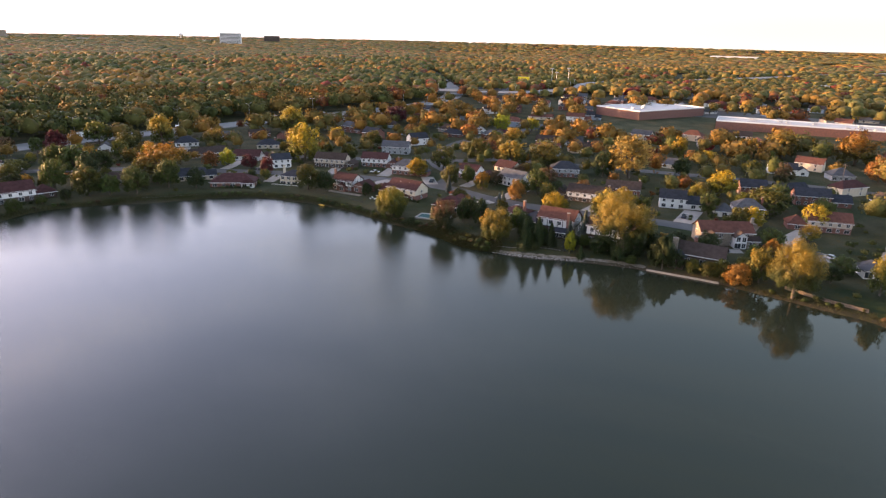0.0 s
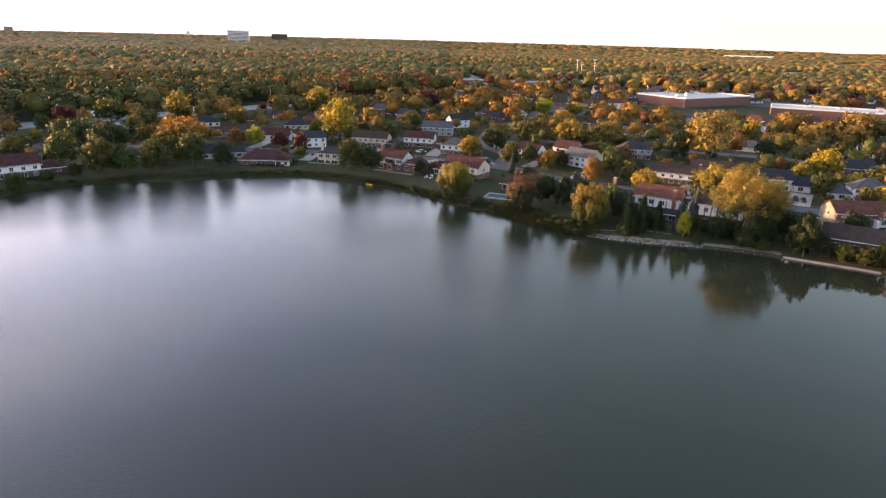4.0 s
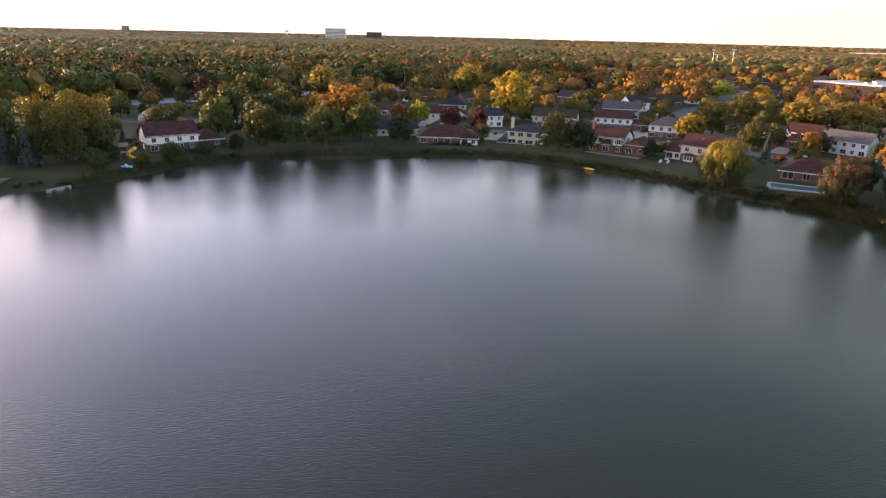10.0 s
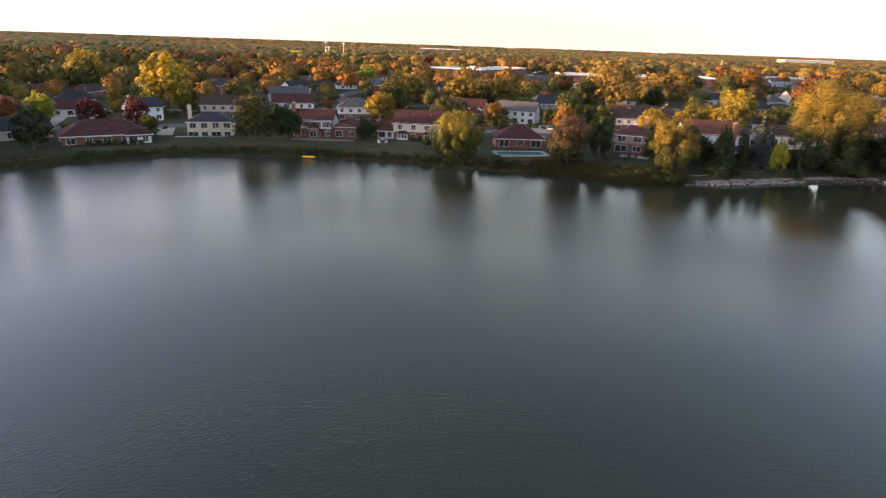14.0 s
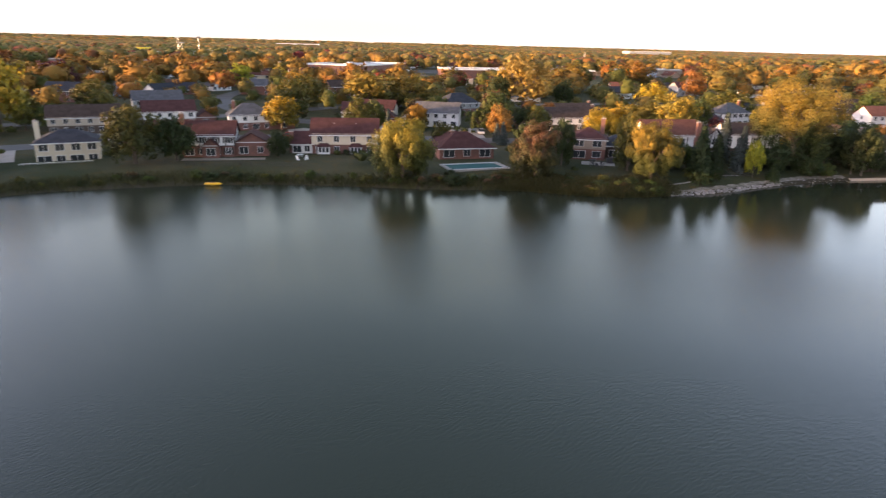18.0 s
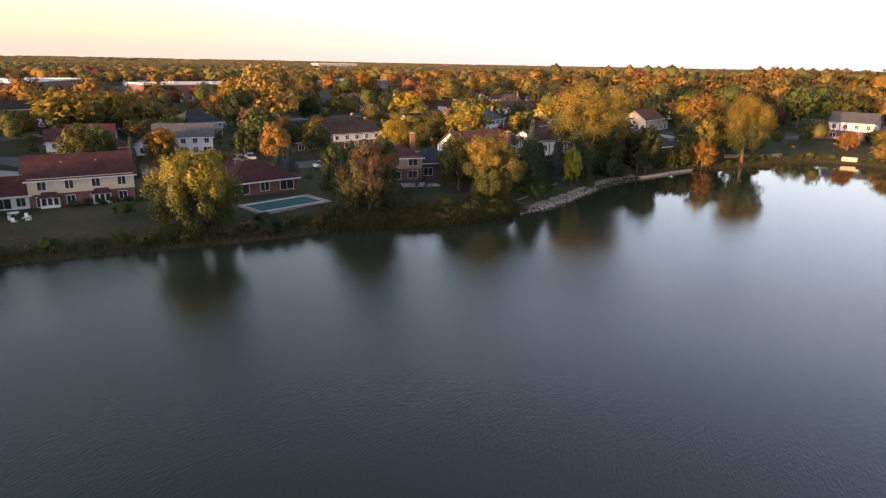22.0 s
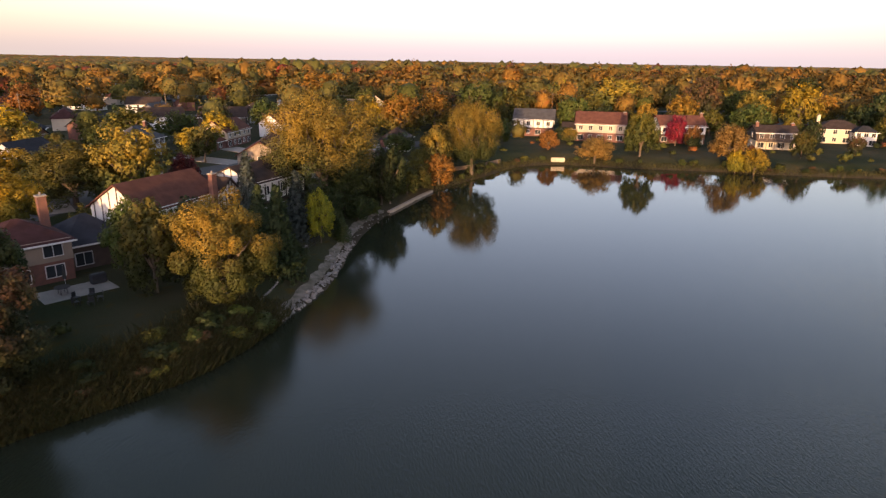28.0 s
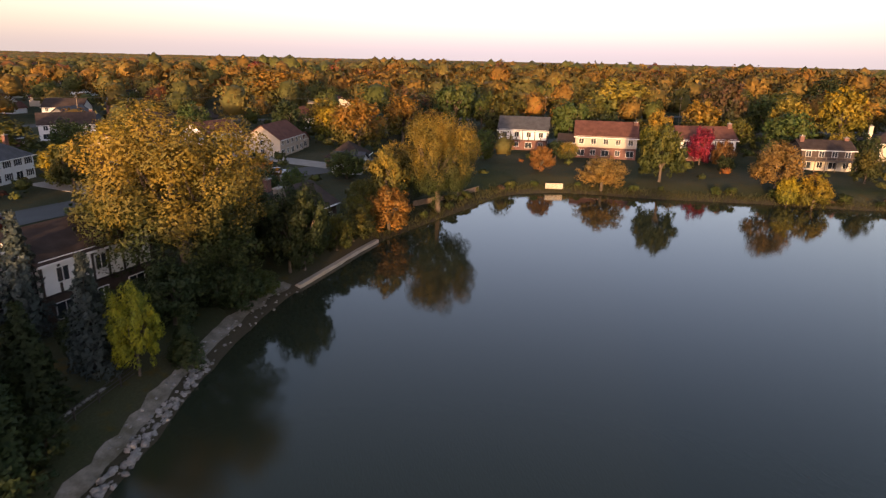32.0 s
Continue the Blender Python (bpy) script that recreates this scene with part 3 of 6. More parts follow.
def leaf_faces(v, normals, rng, loose=0.2):
    """Triangles wound to face out of the crown, and the soft normals by which a mass of leaves takes the light."""
    k = len(v)
    nr = normals / (np.linalg.norm(normals, axis=1)[:, None] + 1e-9) + rng.normal(0, loose, (k, 3))
    nr /= np.linalg.norm(nr, axis=1)[:, None] + 1e-9
    face = np.cross(v[:, 1] - v[:, 0], v[:, 2] - v[:, 0])
    f = np.arange(k * 3).reshape(k, 3)
    back = (face * nr).sum(1) < 0
    f[back] = f[back][:, ::-1]
    return f, np.repeat(nr, 3, 0)


def mesh_np(name, v, f, material=None, normals=None):
    me = bpy.data.meshes.new(name)
    nv, nf, w = len(v), len(f), f.shape[1]
    me.vertices.add(nv); me.loops.add(nf * w); me.polygons.add(nf)
    me.vertices.foreach_set("co", np.asarray(v, np.float32).ravel())
    me.loops.foreach_set("vertex_index", np.asarray(f, np.int32).ravel())
    me.polygons.foreach_set("loop_start", np.arange(0, nf * w, w, dtype=np.int32))
    me.polygons.foreach_set("loop_total", np.full(nf, w, np.int32))
    me.update(calc_edges=True)
    if normals is not None:
        me.normals_split_custom_set_from_vertices(np.asarray(normals, np.float32))
    if material:
        me.materials.append(material)
    return me


def crown(shape, n, seed):
    """A crown of unit radius and height: lobes of leaf clumps with gaps between them."""
    rng = np.random.default_rng(seed)
    if shape == "cone":
        C, N = [], []
        tiers = 15
        for i in range(tiers):
            z = 0.06 + 0.92 * (i / tiers) ** 0.9
            r = (1 - z) ** 0.85 * (0.95 + 0.15 * rng.random())
            arms = max(4, int(13 * (1 - z) + 3))
            for a in range(arms):
                th = 2 * math.pi * (a + rng.random() * 0.7) / arms
                m = max(6, int(n / tiers / arms * (0.5 + 1.1 * (1 - z))))
                q = rng.random(m) ** 0.7
                rr = q * r * rng.uniform(0.8, 1.08)
                w = rng.normal(0, 0.055, m)
                C.append(np.stack([rr * np.cos(th) - w * np.sin(th), rr * np.sin(th) + w * np.cos(th), z - 0.09 * q * (1 - z) + rng.normal(0, 0.010, m)], 1))
                N.append(np.tile([math.cos(th) * 0.6, math.sin(th) * 0.6, 0.6], (m, 1)))
        C, N = np.concatenate(C), np.concatenate(N)
        return leaf_cloud(C, N, 0.075, rng, 1.0, 0.35)
    spec = {"round": (130, 0.50, 0.48, 0.185, 0.058), "tall": (84, 0.53, 0.47, 0.20, 0.055), "willow": (130, 0.49, 0.49, 0.20, 0.050), "bush": (24, 0.46, 0.46, 0.36, 0.10), "broad": (170, 0.53, 0.46, 0.185, 0.050), "sparse": (26, 0.62, 0.34, 0.30, 0.06)}[shape]
    lobes, zc, zr, lr, size = spec
    u = rng.normal(0, 1, (lobes, 3))
    u /= np.linalg.norm(u, axis=1)[:, None]
    u[:, 2] = np.where(u[:, 2] < -0.85, -u[:, 2] * 0.4, u[:, 2])
    rad = rng.uniform(0.3, 1.08, lobes) ** 0.6
    L = np.stack([u[:, 0] * rad * (1 - lr * 0.8), u[:, 1] * rad * (1 - lr * 0.8), zc + u[:, 2] * rad * (zr - lr * 0.22)], 1)
    R = lr * rng.uniform(0.6, 1.15, lobes)
    k = rng.choice(lobes, n, p=R ** 2 / (R ** 2).sum())
    d = rng.normal(0, 1, (n, 3))
    d /= np.linalg.norm(d, axis=1)[:, None]
    q = rng.random(n) ** 0.33
    C = L[k] + d * (R[k] * (0.38 + 0.66 * q))[:, None] * np.array([1, 1, 0.52])
    out = C - np.array([0, 0, zc])
    out[:, 2] *= 2
    N = d * 0.8 + out * 0.5 + np.array([0, 0, 0.25])
    if shape == "willow":
        C[:, 2] -= 0.10 * rng.random(n) * np.clip(np.hypot(C[:, 0], C[:, 1]), 0, 1)
        return leaf_cloud(C, N, size, rng, 1.35, 0.5)
    return leaf_cloud(C, N, size, rng)


def trunk_mesh(shape, seed):
    rng = random.Random(seed)
    bm = bmesh.new()
    if shape == "cone":
        add_tube(bm, (0, 0, -0.05), (0, 0, 0.9), 0.06, 0.012)
    elif shape == "bush":
        for i in range(5):
            a = i * 1.3
            add_tube(bm, (0.05 * math.cos(a), 0.05 * math.sin(a), -0.06), (0.5 * math.cos(a), 0.5 * math.sin(a), 0.55), 0.035, 0.015, 5)
    else:
        zt = 0.30
        add_tube(bm, (0, 0, -0.06), (0.02, 0.01, 0.02), 0.085, 0.06, 9)
        add_tube(bm, (0.02, 0.01, 0.02), (0.0, 0.02, zt), 0.06, 0.045, 9)
        for i in range(8):
            a = i * 2.4 + rng.random()
            r1, z1 = 0.24 + 0.08 * rng.random(), zt + 0.12 + 0.10 * rng.random()
            r2, z2 = 0.42 + 0.12 * rng.random(), z1 + 0.12 + 0.10 * rng.random()
            p0 = (0, 0.02, zt - 0.10 * rng.random())
            p1 = (r1 * math.cos(a), r1 * math.sin(a), z1)
            add_tube(bm, p0, p1, 0.032, 0.02, 6)
            for s in (-0.35, 0.35):
                add_tube(bm, p1, (r2 * math.cos(a + s), r2 * math.sin(a + s), z2 + 0.05 * s), 0.02, 0.006, 5)
        add_tube(bm, (0, 0.02, zt), (0.05, -0.03, 0.74), 0.04, 0.008, 6)
    return mesh_of("trunk", bm, BARK)


CROWNS, TRUNKS = {}, {}


def crown_of(shape, fine, v):
    key = (shape, fine, v)
    if key not in CROWNS:
        n = {"cone": (2200, 4500, 8000, 12000), "bush": (900, 1900, 3200, 3200)}.get(shape, (2800, 7500, 13000, 28000, 56000))[int(fine)]
        if shape == "sparse":
            n = n // 3
        vv, f, nr = crown(shape, n, 11 + v * 7 + len(shape))
        grow = {"bush": (1.3, 1.0, 0.8, 0.8), "cone": (1.5, 1.0, 0.7, 0.6)}.get(shape, (1.25, 0.82, 0.66, 0.44, 0.31))[int(fine)]
        vv = vv.reshape(-1, 3, 3)
        vv = (vv - vv.mean(1, keepdims=True)) * grow + vv.mean(1, keepdims=True)
        vv = vv.reshape(-1, 3)
        CROWNS[key] = mesh_np("crown", vv, f, LEAF["green"], nr)
        if shape not in TRUNKS:
            TRUNKS[shape] = trunk_mesh(shape, 5)
    return CROWNS[key], TRUNKS[shape]


TREE_LABEL = {"green": "green-leaved broadleaf tree beside the houses", "dark": "dense dark green tree beside the gardens", "olive": "broad tree with olive and yellowing leaves", "lime": "small tree with bright yellow-green leaves", "yellow": "round tree in bright yellow autumn leaf", "gold": "broad tree in golden autumn leaf", "cotton": "tall cottonwood, gold above and green below", "willow": "full rounded willow with yellow-olive leaves", "amber": "broad tree turning amber and orange", "orange": "small tree in orange autumn leaf", "tan": "large tree with thin tan-gold leaves", "brown": "tree with reddish brown fading leaves", "maroon": "rounded tree with dark maroon leaves", "crimson": "small maple in bright crimson leaf", "spruce": "blue-grey conical spruce on the bank"}
tree_no = 0


def tree(x, y, h, r, colour, shape="round", fine=False, group="", name="tree"):
    global tree_no
    tree_no += 1
    z = ground_at(x, y)
    rng = random.Random(tree_no)
    t = thing(name, TREE_LABEL[colour] if name == "tree" else "low shrub with mixed autumn leaves on the lake bank", name, pose(x, y, z - 0.05, 0, 0, rng.uniform(0, 360)) @ Matrix.Diagonal((r, r, h, 1)), group)
    c, k = crown_of(shape, fine, tree_no % 3)
    part("trunk", k, None, t)
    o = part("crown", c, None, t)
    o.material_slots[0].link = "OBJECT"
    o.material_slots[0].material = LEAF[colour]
    return t


def bush(x, y, h, r, colour, fine=True):
    return tree(x, y, h, r, colour, "bush", fine, "shrubs along the shore", "shrub")


# ---- houses ----
WINDOWS = {}


def window(parent, x, y, z, w, h, side=0.0, shutters=None):
    """A framed window on a wall; side: turn about the upright, degrees."""
    key = (round(w, 2), round(h, 2))
    if key not in WINDOWS:
        fr = bmesh.new()
        t = 0.065
        for a in ((-w / 2 - t, -w / 2, -h / 2 - t, h / 2 + t), (w / 2, w / 2 + t, -h / 2 - t, h / 2 + t), (-w / 2, w / 2, h / 2, h / 2 + t), (-w / 2, w / 2, -h / 2 - t, -h / 2), (-0.03, 0.03, -h / 2, h / 2)):
            add_box(fr, a[0], a[1], -0.07, 0.02, a[2], a[3])
        WINDOWS[key] = (mesh_of("window", fr, TRIM), mesh_of("pane", box(-w / 2, w / 2, -0.02, 0.02, -h / 2, h / 2), GLASS))
    fm, pm = WINDOWS[key]
    wn_ = part("window", fm, None, parent, m=pose(x, y, z, 0, 0, side))
    part("pane", pm, None, wn_)
    if shutters:
        for s in (-1, 1):
            part("shutter", box(s * (w / 2 + 0.3) - 0.18, s * (w / 2 + 0.3) + 0.18, -0.05, 0.01, -h / 2 - 0.05, h / 2 + 0.05), shutters, wn_, "dark window shutter")


def roof_bm(x0, x1, y0, y1, z, rise, kind, over=0.45, thick=0.16):
    """A pitched roof with eaves; its ridge runs along x, or along y for 'cross'."""
    bm = bmesh.new()
    X0, X1, Y0, Y1 = x0 - over, x1 + over, y0 - over, y1 + over
    drop = rise * over / ((y1 - y0) / 2) if kind != "cross" else rise * over / ((x1 - x0) / 2)
    zb = z - drop
    if kind == "hip":
        k = min((Y1 - Y0) / 2, (X1 - X0) / 2 - 0.3)
        ym = (Y0 + Y1) / 2
        ring = [(X0, Y0), (X1, Y0), (X1, Y1), (X0, Y1)]
        lo = [bm.verts.new((*p, zb - thick)) for p in ring]
        hi = [bm.verts.new((*p, zb)) for p in ring]
        a, b = bm.verts.new((X0 + k, ym, z + rise)), bm.verts.new((X1 - k, ym, z + rise))
        bm.faces.new(lo[::-1])
        for i in range(4):
            bm.faces.new((lo[i], lo[(i + 1) % 4], hi[(i + 1) % 4], hi[i]))
        bm.faces.new((hi[0], hi[1], b, a)); bm.faces.new((hi[1], hi[2], b)); bm.faces.new((hi[2], hi[3], a, b)); bm.faces.new((hi[3], hi[0], a))
        return bm
    if kind == "cross":
        xm = (X0 + X1) / 2
        prof = [(X0, zb - thick), (X0, zb), (xm, z + rise), (X1, zb), (X1, zb - thick), (xm, z + rise - thick * 1.3)]
        ends = [[bm.verts.new((px_, yy, pz_)) for px_, pz_ in prof] for yy in (Y0, Y1)]
    else:
        ym = (Y0 + Y1) / 2
        prof = [(Y0, zb - thick), (Y0, zb), (ym, z + rise), (Y1, zb), (Y1, zb - thick), (ym, z + rise - thick * 1.3)]
        ends = [[bm.verts.new((xx, py_, pz_)) for py_, pz_ in prof] for xx in (X0, X1)]
    for i in range(6):
        j = (i + 1) % 6
        bm.faces.new((ends[0][i], ends[0][j], ends[1][j], ends[1][i]))
    for e in ends:
        bm.faces.new((e[0], e[1], e[2], e[5])); bm.faces.new((e[2], e[3], e[4], e[5]))
    bmesh.ops.recalc_face_normals(bm, faces=bm.faces)
    return bm


def gable_bm(x0, x1, y0, y1, z, rise, kind, end):
    """The triangle of wall under one end of a gabled roof."""
    bm = bmesh.new()
    s = 0.97
    if kind == "cross":
        xm = (x0 + x1) / 2
        for yy, d in (((y0, 0.2), (y1, -0.2))[end],):
            a = [bm.verts.new(p) for p in ((x0, yy, z - 0.02), (x1, yy, z - 0.02), (xm, yy, z + rise * s))]
            b = [bm.verts.new((v.co.x, v.co.y + d, v.co.z)) for v in a]
            bm.faces.new(a); bm.faces.new(b[::-1])
            for i in range(3):
                bm.faces.new((a[i], a[(i + 1) % 3], b[(i + 1) % 3], b[i]))
    else:
        ym = (y0 + y1) / 2
        for xx, d in (((x0, 0.2), (x1, -0.2))[end],):
            a = [bm.verts.new(p) for p in ((xx, y0, z - 0.02), (xx, y1, z - 0.02), (xx, ym, z + rise * s))]
            b = [bm.verts.new((v.co.x + d, v.co.y, v.co.z)) for v in a]
            bm.faces.new(a); bm.faces.new(b[::-1])
            for i in range(3):
                bm.faces.new((a[i], a[(i + 1) % 3], b[(i + 1) % 3], b[i]))
    bmesh.ops.recalc_face_normals(bm, faces=bm.faces)
    return bm


def block(h, x0, x1, y0, y1, storeys, wall, roof, low=None, kind="gable", rise=None, wins=3, z0=0.0, beams=False, eave=None, gable=None, shutters=False, sidewins=1, win=(1.1, 1.25)):
    """One block of a house: walls by storey, roof, eave boards and windows on the front and the ends."""
    H = eave or (2.35 * storeys if storeys > 1 else 2.6)
    span = (x1 - x0) if kind == "cross" else (y1 - y0)
    rise = rise or span * 0.35
    low = low or wall
    if storeys > 1 and low != wall:
        part("lower_wall", box(x0 + 0.05, x1 - 0.05, y0 + 0.08, y1 - 0.05, z0 - 1.0, z0 + H / 2), WALL[low], h)
        part("upper_wall", box(x0, x1, y0 - 0.12, y1, z0 + H / 2, z0 + H), WALL[wall], h)
    else:
        part("wall", box(x0, x1, y0, y1, z0 - 1.0, z0 + H), WALL[wall], h)
    part("roof", roof_bm(x0, x1, y0, y1, z0 + H, rise, kind), ROOF[roof], h)
    if kind != "hip":
        for end in (0, 1):
            part("gable_wall", gable_bm(x0 + 0.01, x1 - 0.01, y0 + 0.01, y1 - 0.01, z0 + H, rise, kind, end), WALL[gable or wall], h)
    if kind != "cross":
        part("gutter", box(x0 - 0.45, x1 + 0.45, y0 - 0.57, y0 - 0.46, z0 + H - 0.42, z0 + H - 0.24), TRIM, h, "white eaves gutter")
    else:
        part("bargeboard", box(x0 - 0.3, x1 + 0.3, y0 - 0.05, y0 - 0.013, z0 + H - 0.15, z0 + H), TRIM, h)
    for s in range(storeys):
        zc = z0 + (1.35 if storeys == 1 else (s + 0.5) * H / storeys + 0.08)
        yy = y0 - (0.13 if (s and low != wall) else 0.0)
        if storeys > 1 and low != wall and s == 0:
            yy = y0 + 0.07
        for i in range(wins):
            xx = x0 + (x1 - x0) * (i + 0.5) / wins
            big = (s == 0 and i % 2 == 0)
            window(h, xx, yy - 0.01, zc - (0.1 if big else 0), win[0] * (1.6 if big else 1.0), win[1] * (1.15 if big else 1.0), 0, DARKTRIM if shutters and not big else None)
        for i in range(sidewins):
            yc = y0 + (y1 - y0) * (i + 0.5) / sidewins
            window(h, x1 + 0.01, yc, zc, 0.95, 1.2, 90)
            window(h, x0 - 0.01, yc, zc, 0.95, 1.2, -90)
    if beams:
        zb0, zb1 = z0 + (H / 2 if storeys > 1 else 0), z0 + H
        yy = y0 - (0.13 if storeys > 1 and low != wall else 0.0)
        k = max(4, int((x1 - x0) / 1.6))
        for i in range(k + 1):
            xx = x0 + (x1 - x0) * i / k
            part("beam", box(xx - 0.12, xx + 0.12, yy - 0.05, yy, zb0, zb1 - 0.05), DARKTRIM, h)
        part("beam", box(x0, x1, yy - 0.06, yy - 0.01, zb0 - 0.1, zb0 + 0.1), DARKTRIM, h)
        if kind == "cross":
            for i in range(1, 6):
                xx = x0 + (x1 - x0) * i / 6
                hh = rise * (1 - abs(2 * i / 6 - 1))
                part("beam", box(xx - 0.07, xx + 0.07, y0 - 0.04, y0 + 0.005, z0 + H, z0 + H + hh - 0.25), DARKTRIM, h)
        else:
            for sx, xw in ((-1, x0), (1, x1)):
                for i in range(7):
                    yc = y0 + (y1 - y0) * (i + 0.5) / 7
                    hh = rise * (1 - abs(2 * (i + 0.5) / 7 - 1))
                    part("beam", box(min(xw, xw + sx * 0.05), max(xw, xw + sx * 0.05), yc - 0.07, yc + 0.07, zb0, z0 + H + hh - 0.25), DARKTRIM, h)
    return H


def chimney(h, x, y, top, material="brick", w=0.9):
    c = part("chimney", box(x - w / 2, x + w / 2, y - 0.35, y + 0.35, -0.6, top), WALL[material], h, "brick chimney")
    part("cap", box(x - w / 2 - 0.08, x + w / 2 + 0.08, y - 0.43, y + 0.43, top, top + 0.15), CONCRETE, c)
    part("flue", tube((x, y, top + 0.15), (x, y, top + 0.45), 0.13, 0.12), ROCK, c)


def house(label, x, y, ang, z=GZ, group="houses round the lake"):
    return thing("house", label, "house", pose(x, y, z, 0, 0, ang), group)


def door(h, x, y, z=0.0, w=1.0, material=None, side=0):
    d = part("door", box(-w / 2, w / 2, -0.05, 0.03, 0, 2.1), material or TRIM, h, m=pose(x, y, z, 0, 0, side))
    part("handle", box(w / 2 - 0.14, w / 2 - 0.1, -0.1, -0.05, 0.95, 1.1), METAL, d)


def vents(h, x0, x1, y, z):
    for i in range(2):
        x = x0 + (x1 - x0) * (0.3 + 0.4 * i)
        part("roof_vent", box(x - 0.15, x + 0.15, y - 0.15, y + 0.15, z - 0.5, z + 0.3), METAL, h)


def simple(label, x, y, ang, w, d, st, wall, roof, low=None, kind="gable", chim=None, wins=4, wing=None, **kw):
    """A plain house of one main block, with a chimney and a lower wing (side, width, depth, roof kind) where it has them."""
    h = house(label, x, y, ang)
    h.matrix_basis = h.matrix_basis @ Matrix.Scale(0.9, 4)
    H = block(h, -w / 2, w / 2, 0, d, st, wall, roof, low, kind, wins=wins, **kw)
    if chim is not None:
        chimney(h, chim * w / 2, d * 0.55, H + d * 0.33 + 0.7)
    if wing:
        s, ww, wd, wk = wing
        x0, x1 = (w / 2 + 0.02, w / 2 + ww) if s > 0 else (-w / 2 - ww, -w / 2 - 0.02)
        block(h, x0, x1, 0.6, 0.6 + wd, 1, low or wall, roof, None, wk, wins=max(1, int(ww / 4)), sidewins=0)
    vents(h, -w / 2, w / 2, d * 0.7, H + d * 0.33 * 0.6)
    return h

# ---- the houses by the water, from the west round to the east ----
h = house("white house with a dark brown roof behind the lawn", -134.3, 199.8, 44.3)
block(h, -6.7, 6.7, 0, 9, 2, "white", "red", "brown", wins=4, eave=4.3, rise=3.3)
chimney(h, -6.2, 4.5, 8.2)
block(h, 6.72, 14, 1, 8, 1, "brown", "red", wins=2, kind="hip", sidewins=0)
h = house("timbered white house half hidden by a large willow", -160.9, 195.2, 45.7)
block(h, -6, 6, 0, 9, 1, "white", "dark", beams=True, eave=3.6, wins=3)
block(h, -2, 3, -2.5, -0.02, 1, "white", "dark", kind="cross", beams=True, wins=2, sidewins=0)
simple("low ranch house with a brown roof among trees", -114.4, 232.8, 6.5, 11, 8, 1, "tan", "brown", kind="hip")
simple("ranch house with a dark grey roof among trees", -83.6, 243.2, 21, 13, 9, 1, "beige", "dark", wing=(1, 5, 6, "gable"))
h = house("brick ranch house with a broad dark red hipped roof", -62.3, 232.6, 6.4, 1.9)
block(h, -9.3, 9.3, 0, 10, 1, "brick", "red", kind="hip", wins=5, rise=2.9)
block(h, 4, 9.3, -1.6, -0.02, 1, "white", "red", kind="hip", wins=2, sidewins=0, eave=2.6, rise=1.0)
chimney(h, -2, 6, 5.6)
h = house("white two-storey house with a blue-black hipped roof", -38.4, 240.3, -13.2, 1.3)
block(h, -5.6, 5.6, 0, 8.5, 2, "cream", "dark", kind="hip", wins=4, rise=1.9, win=(1.5, 1.35))
chimney(h, -5.2, 4, 8.3, "cream")
dk = part("deck", box(-8.2, 4.2, -3.2, -0.02, 0.1, 0.3), TRIM, h, "white wooden deck with railings")
for i in range(22):
    part("baluster", box(-8.15 + i * 0.58, -8.07 + i * 0.58, -3.18, -3.1, 0.3, 1.15), TRIM, dk)
part("rail", box(-8.2, 4.2, -3.22, -3.06, 1.15, 1.23), TRIM, dk)
h = house("timbered white and brick house with a dark red roof", -13.6, 228.9, -28.8)
H = block(h, -6.2, 4.2, 0, 8, 2, "white", "red", "brick", wins=4, beams=True, rise=2.5, shutters=True)
block(h, -2.2, 1.2, -1.1, -0.02, 1, "brick", "red", kind="cross", wins=1, sidewins=0, rise=1.5, eave=2.6)
chimney(h, -6.4, 3, 8.6)
block(h, 4.22, 11, 0.8, 7.8, 1, "brick", "red", wins=2, kind="cross", eave=3.0, rise=2.0, sidewins=1)
part("terrace", box(-6, 10.5, -3.8, -1.15, -0.9, 0.03), WALL["stone"], h, "pale paved terrace")
h = house("cream and brick house with a dark red gabled roof", 11.4, 217.9, -34.3, 1.9)
block(h, -7.2, 7.2, 0, 9, 2, "cream", "red", "brick", wins=4, rise=3.0)
chimney(h, -11.8, 2, 4.8)
block(h, -11.5, -7.22, 0.5, 7.5, 1, "white", "red", wins=2, rise=2.2, sidewins=0)
for bx in (-4.6, 2.4):
    b = part("bay_window", box(bx - 1.3, bx + 1.3, -0.75, 0.07, -0.3, 2.15, 0.12), TRIM, h, "white bay window with a small red roof")
    part("roof", roof_bm(bx - 1.3, bx + 1.3, -0.75, 0.06, 2.15, 0.55, "hip", 0.15, 0.06), ROOF["red"], b)
    for k in (-0.78, 0, 0.78):
        part("pane", box(bx + k - 0.28, bx + k + 0.28, -0.79, -0.755, 0.75, 1.8), GLASS, b)
vents(h, -6, 6, 3.0, 6.4)
h = house("red brick ranch house with a maroon hipped roof beside a pool", 30.4, 198, -26, 2.2)
block(h, -6.5, 5.6, 0, 9.5, 1, "brick", "red", kind="hip", wins=3, rise=2.7, win=(1.5, 1.4), eave=2.6)
block(h, -4, 3.5, 9.52, 17, 1, "brick", "red", kind="hip", wins=0, rise=2.0, sidewins=1)
chimney(h, -2, 7, 5.2)
h = house("brown two-storey house with a brick chimney and patio", 51.9, 183, -50.8, 2.2)
block(h, -3.8, 3.8, 0, 8.5, 2, "tan", "red", "brick", wins=2, kind="hip", rise=1.9, win=(1.8, 1.3))
block(h, 3.82, 11, 2.5, 10.5, 1, "brown", "dark", wins=2, kind="hip", eave=3.2, rise=2.4)
chimney(h, 3.0, 5, 8.5)
